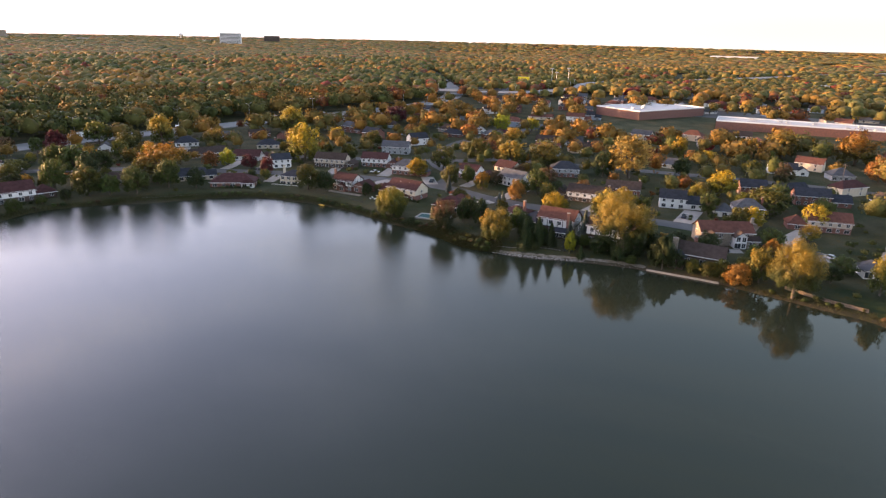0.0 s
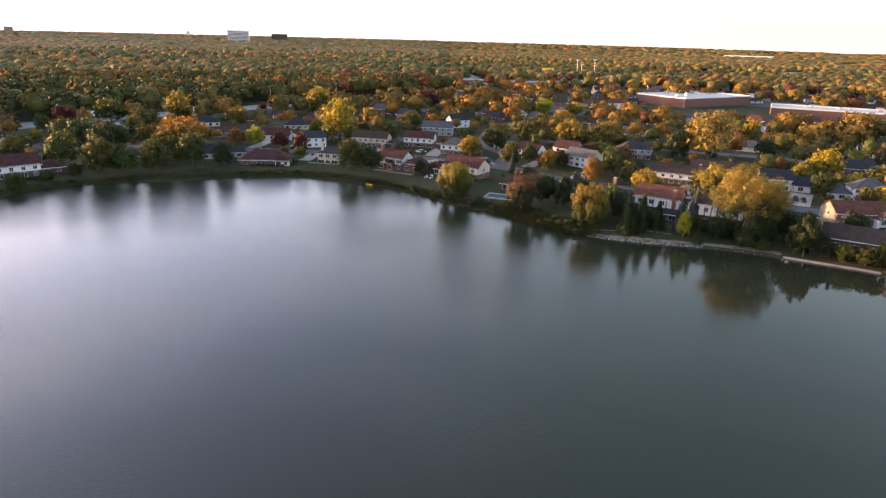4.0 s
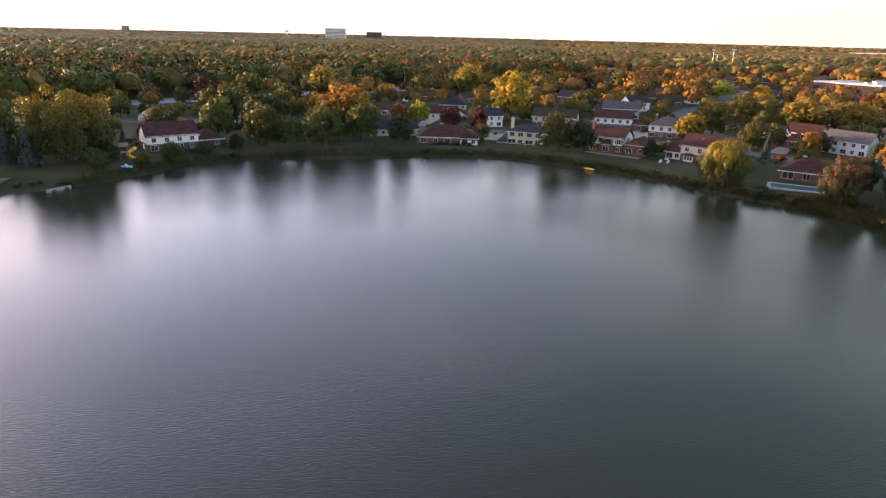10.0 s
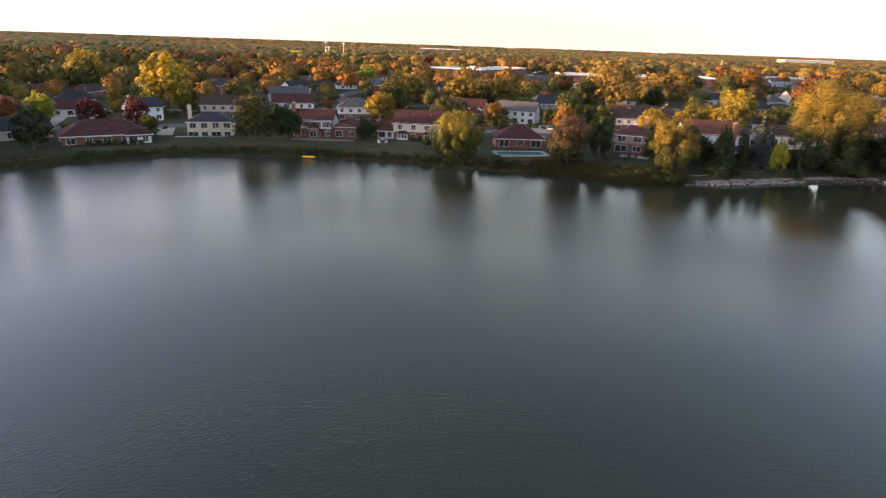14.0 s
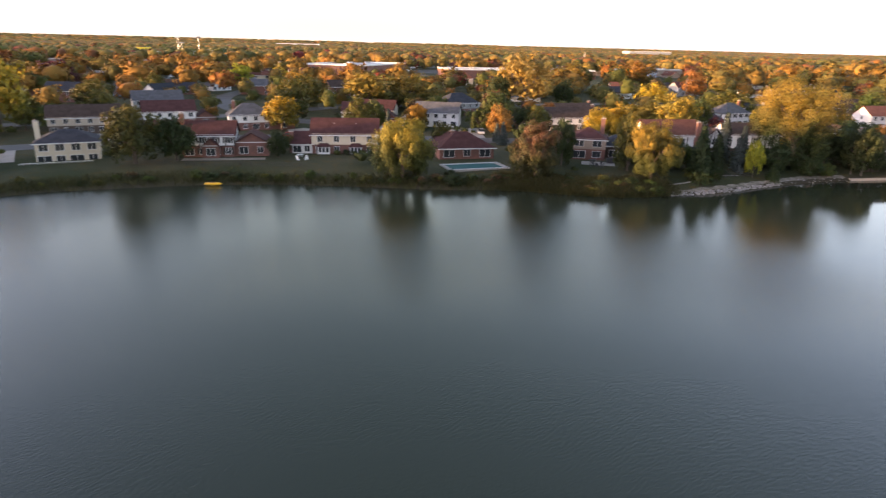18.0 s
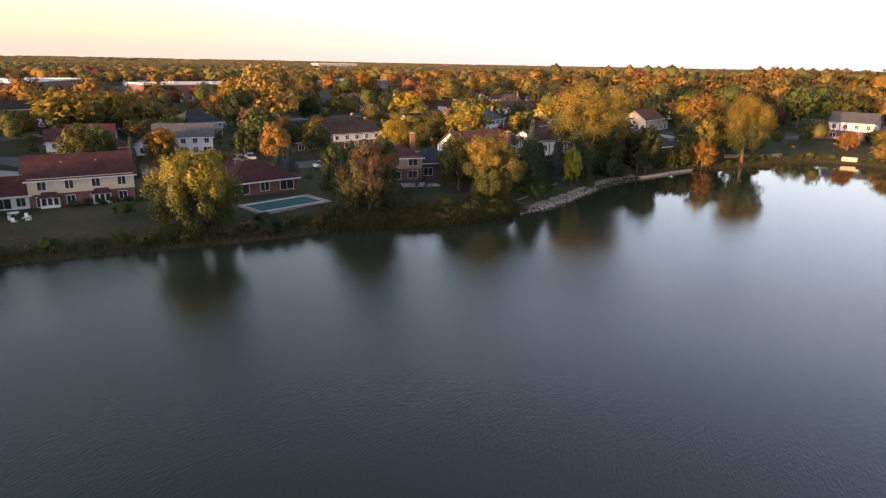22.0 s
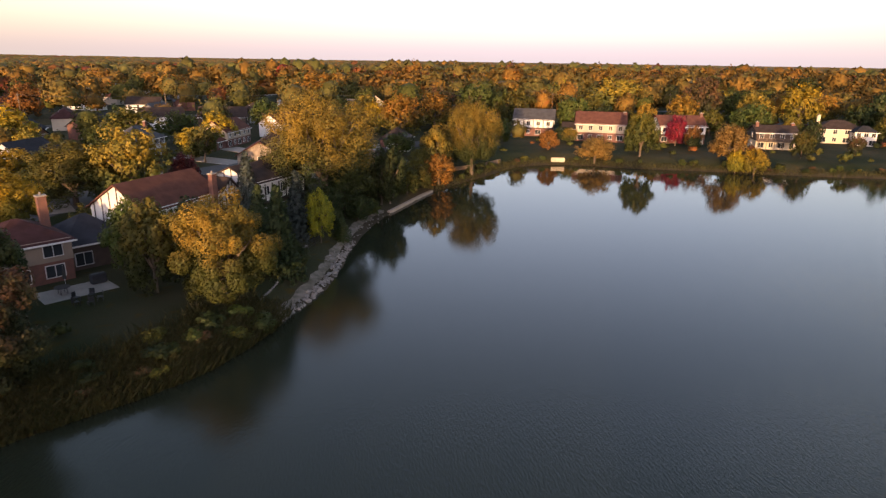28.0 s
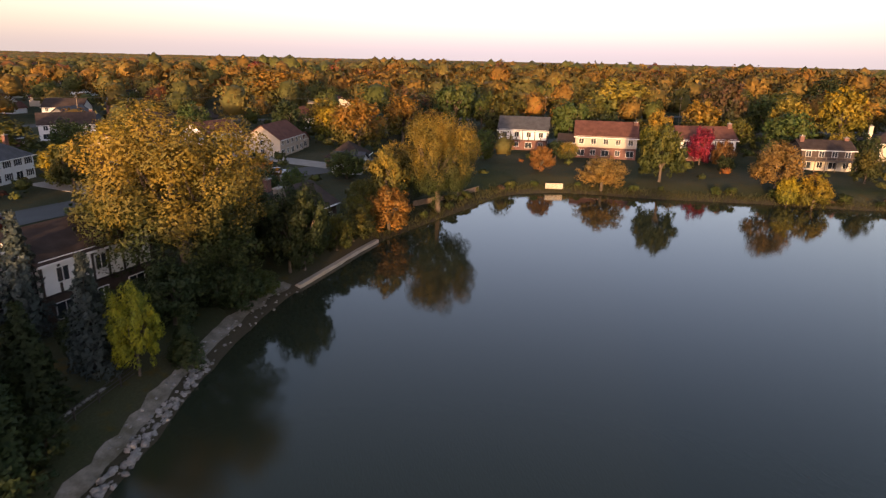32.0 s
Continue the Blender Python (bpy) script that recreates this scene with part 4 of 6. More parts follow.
h = house("timbered white house with a dark rust-red gabled roof", 66.6, 170.8, -29.7, 2.2)
block(h, -6.4, 6.2, 0, 9, 2, "white", "rust", "brown", wins=4, eave=5.8, rise=2.9, beams=True)
block(h, 0.8, 6.0, -3.2, -0.14, 1, "brown", "dark", wins=3, eave=2.5, rise=1.0, sidewins=0)
block(h, 6.22, 10.2, 2.5, 8.5, 1, "white", "brown", kind="cross", beams=True, wins=1, eave=3.4, rise=1.7, sidewins=0)
chimney(h, 4.6, -0.55, 8.5)
h = house("dark-roofed timbered house with white panels behind spruces", 80.1, 160.2, -31.7, 2.2)
block(h, -5.4, 6.0, 0, 9, 2, "white", "brown", "brown", wins=3, beams=True, eave=6.3, rise=2.0)
block(h, -9.0, -5.42, 3.5, 10, 2, "white", "brown", "brown", kind="cross", beams=True, wins=1, eave=5.4, rise=1.7, sidewins=0)
h = house("stone-fronted house with a rust roof above a terrace", 122.2, 162.1, -3.3, 2.2)
block(h, -8.5, 8.5, 0, 9, 2, "stone", "rust", wins=4, eave=4.8, rise=2.6)
block(h, 1.5, 5.2, -3.0, -0.02, 2, "white", "brown", kind="cross", wins=2, eave=4.2, rise=1.5, sidewins=0, win=(1.2, 1.5))
block(h, -8.3, -3.2, -3.5, -0.02, 1, "stone", "brown", kind="cross", wins=2, eave=3.6, rise=1.8, sidewins=0)
block(h, 5.22, 9.5, -2.2, -0.02, 1, "stone", "brown", kind="gable", wins=1, eave=2.8, rise=1.2, sidewins=0)
chimney(h, 8.8, 4, 8.6, "stone")
part("terrace", box(-9, 3, -7.5, -3.55, -0.6, 0.06), CONCRETE, h, "pale stone terrace")
h = house("dark brown lakeside house with stone and brick chimneys", 104.2, 142.4, -30.8, 2.2)
block(h, -7.5, 7.5, 0, 9, 1, "brown", "brown", wins=4, eave=3.3, rise=2.6)
chimney(h, -6.5, -0.4, 7.6, "stone", 1.5)
chimney(h, -1.5, 5, 7.4)
block(h, -7.4, -3.0, -3.4, -0.02, 1, "brown", "dark", kind="cross", wins=2, eave=2.8, rise=1.4, sidewins=0)
h = house("white sunroom house with a pale roof by the water", 152.9, 132.4, -14.2, 2.2)
block(h, -3.6, 3.6, 0, 6, 1, "white", "grey", kind="cross", wins=3, rise=1.6, win=(1.3, 1.6))
block(h, 3.62, 12, 1, 9, 1, "brick", "brown", kind="hip", wins=3)
# east shore
h = house("white timbered house with a grey roof on the east shore", 183.8, 88.8, -111.6)
block(h, -6.4, 6.4, 0, 9, 2, "white", "grey", "brick", wins=4, beams=True, eave=5.4)
h = house("cream house with a brown roof catching the evening sun", 167.7, 72.4, -111.9)
block(h, -7.4, 7.4, 0, 9.5, 2, "beige", "rust", "brick", wins=5, rise=3.3, eave=5.5)
chimney(h, 7.0, 4, 8.8)
block(h, -11.4, -7.42, 1, 8, 1, "beige", "brown", wins=1, eave=3.8, rise=1.6)
h = house("timbered white and brick house with a dark red roof", 162.6, 48, -98)
block(h, -7, 7, 0, 9, 2, "white", "rust", "brick", wins=5, beams=True, rise=2.8, eave=5.4)
chimney(h, 6.6, 4, 8.8)
part("porch", box(1.5, 5.5, -2.4, -0.02, 0, 2.6), WALL["cream"], h, "lit cream porch")
h = house("low brown house with a deck along its upper floor", 147.6, 27.3, -108.5)
block(h, -5.6, 5.6, 0, 8, 2, "brown", "brown", "cream", wins=4, eave=5.0, rise=1.7)
part("deck", box(-5.6, 5.6, -2.2, -0.14, 2.35, 2.5), WOODM, h, "brown timber balcony deck")
part("rail", box(-5.6, 5.6, -2.2, -2.1, 3.3, 3.4), WOODM, h)
for i in range(6):
    part("post", box(-5.55 + i * 2.2, -5.4 + i * 2.2, -2.2, -2.08, -0.6, 3.3), WOODM, h)
chimney(h, -5.0, 3, 7.4); chimney(h, 5.0, 4, 7.2)
h = house("large cream house with a white porch and brown roof", 159.5, -3.6, -114)
block(h, -6.6, 6.6, 0, 9.5, 2, "cream", "brown", wins=4, kind="hip", rise=2.3)
block(h, 2.5, 8.5, -4.5, -0.14, 2, "white", "dark", wins=3, kind="hip", eave=4.4, rise=1.6)
chimney(h, -6.2, 3, 8.4, "cream")

# ---- second row and beyond ----
simple("white house with a blue-grey gabled roof", -169.7, 257.8, 99.7, 13, 9, 1, "white", "dark", chim=-0.9)
simple("small white house with a grey gabled roof", -154.1, 307.5, 19.8, 9, 8, 1, "white", "grey", kind="cross")
simple("ranch house with a blue-grey hipped roof and white garage", -119.2, 332.4, 24.1, 14, 10, 1, "white", "dark", kind="hip")
simple("low brown-roofed house beside the street", -92.8, 302, 36.5, 15, 9, 1, "tan", "brown", wing=(-1, 6, 7, "gable"))
simple("small grey house with white walls", -102.9, 360, 11.7, 11, 8, 1, "white", "grey")
simple("brown brick ranch house near the highway", -87.1, 372.4, 26.8, 14, 8, 1, "brick", "brown")
simple("ranch house with a blue-grey roof", -71.8, 330.9, 10.1, 14, 9, 1, "cream", "dark", kind="hip", chim=0.6)
simple("white-gabled house with a dark red roof", -73.9, 293.7, -3, 15, 9, 1, "white", "red", wing=(1, 5, 6, "cross"))
simple("white house with a dark low roof", -51, 276.4, 24, 10, 8, 2, "white", "dark", wins=3, chim=-0.8)
simple("two-tone brown and beige two-storey house", -27.9, 279.1, -13.9, 18, 9, 2, "beige", "brown", "brown", wins=6, wing=(1, 5, 8, "cross"))
simple("red and white two-storey house with a dark red roof", -5.8, 282.6, -12.2, 15, 9, 2, "white", "red", "brick", wins=5, wing=(1, 6, 7, "cross"))
simple("brick house with a grey hipped roof", 9.8, 264.6, -18.5, 12.5, 9, 2, "white", "grey", "brick", kind="hip", chim=-0.7, wing=(1, 7, 7, "hip"))
simple("long grey two-storey house", 2.5, 321.1, -8.5, 17, 9, 2, "grey", "grey", wins=5)
simple("small house with a blue-grey hipped roof", 35.8, 390.1, -20.1, 15, 9, 1, "brick", "dark", kind="hip")
simple("white gabled house among trees", 56.7, 407.6, 8.6, 11, 9, 1, "white", "grey", kind="cross")
simple("dark red roofed house with a white gable", 40.7, 258.5, -37.5, 11, 8, 2, "white", "red", "brick", wins=3, wing=(1, 7, 7, "cross"))
simple("white two-storey house with a grey gabled roof", 59.2, 245, -47.4, 14.5, 9, 2, "white", "grey", wins=5, wing=(-1, 5, 7, "cross"))
simple("dark-roofed two-storey brick house", 88.8, 266.3, -8, 15, 10, 2, "grey", "dark", "brick", kind="hip", wins=5)
simple("long low white house with a brown roof", 88.6, 216.4, -27.1, 20, 9, 2, "white", "brown", "brown", wins=6, chim=0.8, eave=4.3, wing=(-1, 8, 8, "cross"))
simple("long house with a grey roof and brick chimney", 106.6, 229.7, -20, 16, 9, 1, "brick", "brown", chim=0.9, eave=3.6)
simple("white house with a blue-grey roof and garage", 121.4, 210.4, -17.5, 11, 9, 2, "white", "dark", wins=3, eave=4.6, wing=(1, 7, 8, "gable"))
simple("white two-storey house with a shallow grey hipped roof", 145.7, 195.8, -14, 12, 9, 2, "white", "grey", kind="hip", eave=5.0, wins=4, chim=0.9, sidewins=2, shutters=True, wing=(-1, 7, 8, "hip"))
simple("dark blue and brick two-storey house", 183.3, 218.2, -14.4, 15, 9, 2, "brick", "dark", wins=5, wing=(1, 9, 8, "gable"))
simple("beige and brick house with a rust-red roof", 166.6, 178.8, -17.6, 15.5, 9, 2, "beige", "rust", "brick", wins=5, wing=(-1, 7, 8, "hip"))
simple("white house with a rust-orange roof", 187.4, 165.3, -29.4, 15, 9, 2, "white", "rust", wins=5)
simple("brick house with a dark blue-grey roof", 165.7, 233.6, -12.9, 12, 9, 2, "brick", "dark", wins=4, wing=(1, 6, 7, "cross"))
simple("grey house with a hipped roof and drive", 228.5, 269.9, -9.3, 12, 10, 1, "grey", "grey", kind="hip", eave=3.2)
simple("white house with a steel blue roof", 205.3, 283.9, -20.7, 15, 9, 1, "white", "dark", eave=3.4, wing=(1, 6, 7, "cross"))
simple("white two-storey house with green shutters", 233.2, 394.2, -17.3, 18, 9, 2, "white", "brown", wins=5, shutters=True)
simple("dark dormered house among trees", 93.7, 355.9, -16.7, 13, 9, 2, "brick", "brown", wins=3)
simple("beige house with a low brown roof", 114.3, 336.7, 11, 17, 9, 1, "beige", "brown", chim=0.5, eave=3.4)
simple("tall stone-chimneyed grey house", 130.2, 404.2, -41.7, 14, 10, 2, "grey", "grey", chim=0.8)
simple("pale pink brick house with a red roof", 180.4, 148.5, -19, 16, 10, 2, "beige", "rust", wins=5, wing=(1, 6, 7, "cross"))
simple("white-walled house with a low brown roof", 265.5, 231.8, -94, 15, 9, 2, "white", "brown", wins=4)
simple("white house with a red gabled roof", 289.9, 267.4, -116.5, 14, 9, 2, "white", "rust", wins=4, wing=(1, 6, 7, "cross"))
simple("house with a brown roof and tall brick chimney", 207.7, 209.1, -70.1, 15, 9, 2, "white", "brown", wins=4, chim=0.9)
simple("dark-roofed house between the trees", 206.1, 190.1, -90.8, 17, 10, 2, "brown", "brown", wins=4, chim=0.1)

# ---- trees one can tell apart ----
def plant(rows, shape="round", fine=False, group="garden trees", grow=1.0):
    for x, y, hh, r, c in rows:
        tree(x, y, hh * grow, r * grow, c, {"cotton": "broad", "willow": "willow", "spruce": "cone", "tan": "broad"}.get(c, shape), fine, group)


plant([(-167.8, 252.9, 5.9, 5.9, "olive"), (-151.1, 254.8, 11.8, 5.4, "green"), (-140.3, 252.9, 12.8, 6.9, "green"), (-142.3, 307.4, 10.8, 7.4, "olive"), (-134.7, 336.2, 16.2, 7.9, "gold"), (-99.3, 247.6, 15.4, 9.4, "amber"),
       (-171.3, 335.6, 12.7, 7.8, "olive"), (-174.9, 298.8, 11.8, 5.9, "maroon"), (-195.8, 341.7, 8.3, 4.4, "olive"), (-104, 334.1, 9.8, 6.4, "gold"), (-86.2, 275.7, 7, 4.3, "orange"), (-78.7, 279.3, 8, 4.3, "lime"), (-65.9, 271.8, 7, 4, "maroon"), (-54.8, 261.8, 7.6, 3.8, "maroon"), (-76.8, 229.3, 8.6, 4.2, "dark"), (-69.5, 389, 17.1, 8.5, "gold")], grow=1.12)
plant([(-43.9, 299, 19.7, 10.1, "yellow"), (-35.7, 357.2, 10.1, 5.4, "yellow"), (-12.6, 344.5, 10.2, 7.6, "olive"), (-180.7, 194.6, 8.8, 4.9, "green"), (-5.2, 457.3, 13.3, 9.7, "maroon"), (9.9, 385.5, 9.2, 5.6, "orange"), (16.1, 375.1, 10.2, 6.6, "olive"), (29.6, 280, 13.3, 7, "olive"), (17.2, 260.7, 9.6, 5.5, "yellow"), (48.5, 308.1, 12.4, 8.3, "olive"), (73.7, 425.2, 12.5, 7.3, "lime"), (75.1, 364.5, 11.1, 8.2, "amber"), (66, 294.3, 13.5, 9.9, "gold"), (84.8, 304.2, 12.5, 9.9, "olive"), (95.1, 423.6, 10.5, 6.3, "yellow")])
plant([(120, 267.2, 21.5, 11.9, "tan"), (166.6, 325.7, 13.4, 5.1, "yellow"), (147.4, 270.6, 11.3, 5.1, "dark"), (174.6, 305.9, 8.2, 7.2, "yellow"), (194.1, 353, 6.2, 5.1, "crimson"), (149.4, 230.3, 12.4, 7.4, "yellow"), (188.5, 284.1, 7.5, 6.7, "olive"), (230.6, 333.6, 16.3, 12.2, "gold"), (211.5, 335.6, 12, 6.8, "gold"), (262.9, 314.5, 17.2, 14.2, "amber"), (244, 266.8, 14.2, 7.1, "orange"), (188.6, 253.2, 12.2, 5.4, "brown"), (142.4, 185.9, 7.5, 5.5, "yellow"), (164.8, 208.9, 11.4, 4.6, "dark"), (136.6, 161.2, 6.6, 4.7, "green"), (145.5, 120.5, 11.7, 3.9, "gold")])
plant([(-113.5, 212.8, 13.3, 6.3, "olive"), (-97, 218.2, 11.5, 6, "green"), (-142.4, 184.1, 4.4, 2.5, "dark"), (-146.3, 187.2, 5.9, 2.6, "dark"), (-125.5, 200.8, 3.9, 2.4, "green"), (-119.5, 206.8, 4.9, 2.6, "dark"), (-132.6, 182, 3.9, 2.3, "olive"), (-129.1, 189.9, 5.9, 3.3, "green"), (-157.3, 174.4, 7.4, 4.3, "dark"), (-138.2, 173.3, 5.5, 2.7, "green"), (-131.7, 221.1, 13.6, 5.7, "green"), (-123, 231.4, 13.4, 5.9, "dark"), (-102.9, 230, 9.2, 5.6, "olive"), (-88.5, 229.8, 12.7, 5.6, "green"), (-158.3, 233.3, 8.1, 5.8, "olive"), (-143.8, 215.6, 8.8, 3.9, "dark"), (-106, 214.7, 9, 4.5, "green"), (-28.8, 229.7, 11.5, 6.3, "olive"), (-21.3, 228.9, 9.5, 4.3, "dark")], fine=1, group="trees along the shore")
plant([(-151.3, 182.2, 19.1, 11.8, "willow"), (9.4, 193.8, 12, 6.6, "willow"), (28.6, 177.2, 11.8, 5.2, "brown"), (70.7, 194.1, 9.7, 5.4, "yellow"), (91, 193.4, 10.7, 8.1, "olive")], fine=3, group="trees along the shore")
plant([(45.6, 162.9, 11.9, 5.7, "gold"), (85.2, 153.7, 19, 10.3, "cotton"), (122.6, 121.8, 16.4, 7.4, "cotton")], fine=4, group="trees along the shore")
plant([(92.9, 144.2, 9.5, 3.2, "dark"), (28.6, 181.1, 7.6, 2.5, "dark"), (46.3, 238.3, 7.8, 4, "amber"), (32.4, 245.7, 9.8, 4.7, "olive"), (40.6, 249.5, 8.7, 3.7, "green"), (87.9, 150.7, 7, 3.6, "dark"), (77.3, 153.4, 6.2, 3.2, "dark"), (94.4, 150.4, 8, 3.8, "dark"), (82.4, 148.6, 4.2, 2.8, "dark"), (85.9, 146.6, 3.2, 2, "green"), (128.2, 128.5, 9.8, 4.5, "gold"), (111.8, 131, 6.5, 4.3, "orange"), (117.6, 130.7, 10.9, 4.1, "gold"), (105.9, 136.4, 5.2, 3.6, "olive"), (114.7, 134.6, 6, 3, "olive"), (38.9, 189.8, 8.5, 3, "dark"), (59, 217.9, 9.2, 4.1, "orange"), (53, 246, 6.7, 3.9, "brown"), (82.7, 290.3, 13.5, 9.4, "gold"), (88.5, 227.6, 7.7, 4.5, "orange"), (107.9, 269.3, 13.3, 6, "dark"), (100.7, 208, 8.9, 6.6, "yellow"), (54.4, 173.7, 9.3, 3.4, "green"), (48.5, 170.2, 10.1, 3.8, "olive"), (88, 184.2, 13.8, 6.5, "gold"), (96.7, 177.7, 8, 2.9, "maroon"), (101.7, 138.7, 4.9, 2.6, "olive"), (97.9, 141.7, 6.5, 2.8, "dark"), (105.5, 137, 4.6, 2.3, "dark"), (108.8, 135.7, 5.5, 2.8, "olive"), (144.9, 136.3, 5.9, 4.4, "green")], fine=1, group="trees along the shore")
plant([(75.2, 164.4, 11.5, 2.9, "spruce"), (68.6, 157.1, 9.9, 2.6, "spruce"), (-154.4, 171.4, 9.3, 3.1, "spruce"), (-162.2, 173.6, 8.8, 2.9, "spruce"), (-148.2, 190.2, 7.4, 2.4, "spruce"), (31.4, 230, 8.3, 1.9, "spruce"), (51.1, 208.6, 6.1, 2.2, "spruce"), (53.2, 212.8, 5.1, 1.8, "spruce"), (-145.2, 193.9, 6.9, 1.8, "spruce")], fine=2, group="spruces")
plant([(55.9, 167.5, 8.6, 3.3, "dark"), (97.4, 148.4, 8, 4, "dark"), (82.4, 150.6, 4.2, 2.6, "dark"), (35.7, 184.8, 9.2, 3, "dark"), (41.8, 181.8, 9.6, 3.4, "dark"), (110.2, 149.6, 9, 4, "dark"), (-3, 221, 6.1, 2.6, "dark"), (77.3, 156.7, 4, 2.4, "dark"), (74, 158.3, 4.4, 2.3, "green"), (80.8, 155, 4.2, 2.6, "dark"), (70.7, 158.6, 4, 2.2, "dark"), (58, 166, 6.1, 2.8, "dark"), (61.4, 164.8, 5.1, 2.3, "green"), (58.1, 156.6, 2.8, 1.7, "dark")], fine=2, group="trees along the shore")
plant([(137.6, 86.3, 7, 5.6, "tan"), (138.2, 73.6, 11.8, 5, "olive"), (151.5, 94.2, 5.6, 3.4, "orange"), (157.5, 53, 9.3, 3.4, "crimson"), (152.1, 50.6, 6.7, 2.9, "orange"), (128.6, 54.6, 10, 5.4, "tan"), (123.4, 55.6, 6.2, 2.4, "yellow"), (121.2, 52, 7, 3.4, "yellow"), (132.3, 30.9, 7.2, 3.5, "olive"), (152.8, 12.1, 8.3, 3.5, "dark")], fine=1, group="trees on the east shore")
plant([(342.4, 22.7, 15.1, 8.6, "lime"), (212, 131, 10.9, 8.3, "gold"), (291, 159.9, 17.9, 14.8, "amber"), (254, -17.4, 13.8, 11.7, "gold"), (286.4, -89.2, 18.1, 10.7, "dark"), (247, 32.8, 18, 12.7, "gold"), (164.4, 184, 9.5, 5.5, "yellow"), (155.6, 202.5, 11.1, 9.1, "olive")], group="trees behind the east shore")

plant([(54.8, 158.3, 11, 3.4, "dark"), (59.5, 160.9, 9.6, 3.2, "dark"), (71.4, 151.3, 4.4, 2.0, "dark"), (63.3, 159.4, 8, 2.8, "dark")], "cone", 2, "spruces")

plant([(68.4, 154.1, 7.6, 2.1, "lime")], "round", 2, "trees along the shore")
plant([(94.2, 142.6, 11, 3.5, "dark")], "tall", 2, "trees along the shore")

plant([(-233.9, 234.8, 10.8, 5.4, "brown"), (-223.6, 249.9, 9.8, 4.9, "olive"), (-214, 263.1, 11.8, 5.4, "green"), (-203.8, 277.3, 9.8, 4.9, "olive"), (-195.8, 290.3, 10.8, 4.9, "brown"), (-241.5, 222.6, 11.8, 5.4, "dark"), (-249.4, 209.5, 11.9, 5.9, "olive"), (-188.6, 303.8, 8.8, 4.4, "green")], group="trees beside the highway")

# ---- shrubs along the water ----
rng = random.Random(4)
n_shore = len(shore)
for i in range(0, n_shore, 1):
    x, y = shore[i]
    if y < 20 or x < -150:
        continue
    if (44 < x < 110 and 130 < y < 159) or (-95 < x < -72 and y > 205):
        continue
    if rng.random() < (0.95 if -20 < x < 44 else 0.5):
        nx_, ny_ = shore[(i + 1) % n_shore][1] - shore[i - 1][1], -(shore[(i + 1) % n_shore][0] - shore[i - 1][0])
        ln = math.hypot(nx_, ny_)
        s = 1 if shore_distance(x + nx_ / ln * 3, y + ny_ / ln * 3)[0] > 0 else -1
        off = rng.uniform(0.8, 3.0)
        hh = rng.uniform(0.9, 2.0)
        for extra in range(2 if 8 < x < 44 else 0):
            h2 = rng.uniform(0.8, 1.9)
            o2 = rng.uniform(0.8, 5.0)
            bush(x + s * nx_ / ln * o2 + rng.uniform(-1, 1), y + s * ny_ / ln * o2 + rng.uniform(-1, 1), h2, h2 * rng.uniform(0.7, 1.0), rng.choice(["green", "olive", "dark", "brown", "dark", "green"]), False)
        bush(x + s * nx_ / ln * off, y + s * ny_ / ln * off, hh, hh * rng.uniform(0.6, 0.9), rng.choice(["green", "olive", "dark", "dark", "green", "brown", "green"]), False)


def reeds(name, pts, width, n, hmax, label, colour="reed"):
    """A belt of upright blades along a line."""
    g = np.random.default_rng(len(pts) * 7 + n)
    line = np.array(spline(pts, False, 0.5))
    k = g.integers(0, len(line), n)
    c = line[k] + g.normal(0, width / 2, (n, 2)).clip(-width, width)
    d = shore_distance(c[:, 0], c[:, 1])
    c, d = c[d > -0.4], d[d > -0.4]
    n = len(c)
    z = np.maximum(ground_height(d), -0.1)
    hh = hmax * g.uniform(0.45, 1.0, n)
    a = g.uniform(0, 2 * np.pi, n)
    w = 0.035 * g.uniform(0.6, 1.6, n)
    lean = g.normal(0, 0.35, (n, 2)) * hh[:, None]
    b0 = np.stack([c[:, 0] - w * np.cos(a), c[:, 1] - w * np.sin(a), z - 0.1], 1)
    b1 = np.stack([c[:, 0] + w * np.cos(a), c[:, 1] + w * np.sin(a), z - 0.1], 1)
    m1 = np.stack([c[:, 0] + lean[:, 0] * .5 + w * 1.3 * np.cos(a), c[:, 1] + lean[:, 1] * .5 + w * 1.3 * np.sin(a), z + hh * 0.6], 1)
    tp = np.stack([c[:, 0] + lean[:, 0], c[:, 1] + lean[:, 1], z + hh], 1)
    v = np.stack([b0, b1, m1, tp], 1).reshape(-1, 3)
    ob = new(name, mesh_np(name, v, np.arange(n * 4).reshape(n, 4), LEAF[colour]))
    return tagged(ob, label, "reeds", kind="stuff")


reeds("reeds", [(23.5, 179), (28, 172.6), (32, 167.2), (36, 163.2), (43, 159.6)], 4.6, 42000, 1.35, "thick belt of tall yellowing reeds on the bank")
reeds("rough_grass", [(-138, 162.5), (-125.5, 194), (-103, 208.8), (-73, 219.5), (-49, 224.6), (-20, 214.6), (9.6, 190.4), (20.6, 181.6)], 3.0, 24000, 0.8, "rough grass along the water's edge")
reeds("rough_grass", [(109, 133.4), (117, 126.5), (138, 107.5), (139.8, 93.3), (133.4, 78.5), (126.8, 58.9), (119.4, 40), (112, 12)], 2.0, 8000, 0.6, "rough grass along the eastern shore")

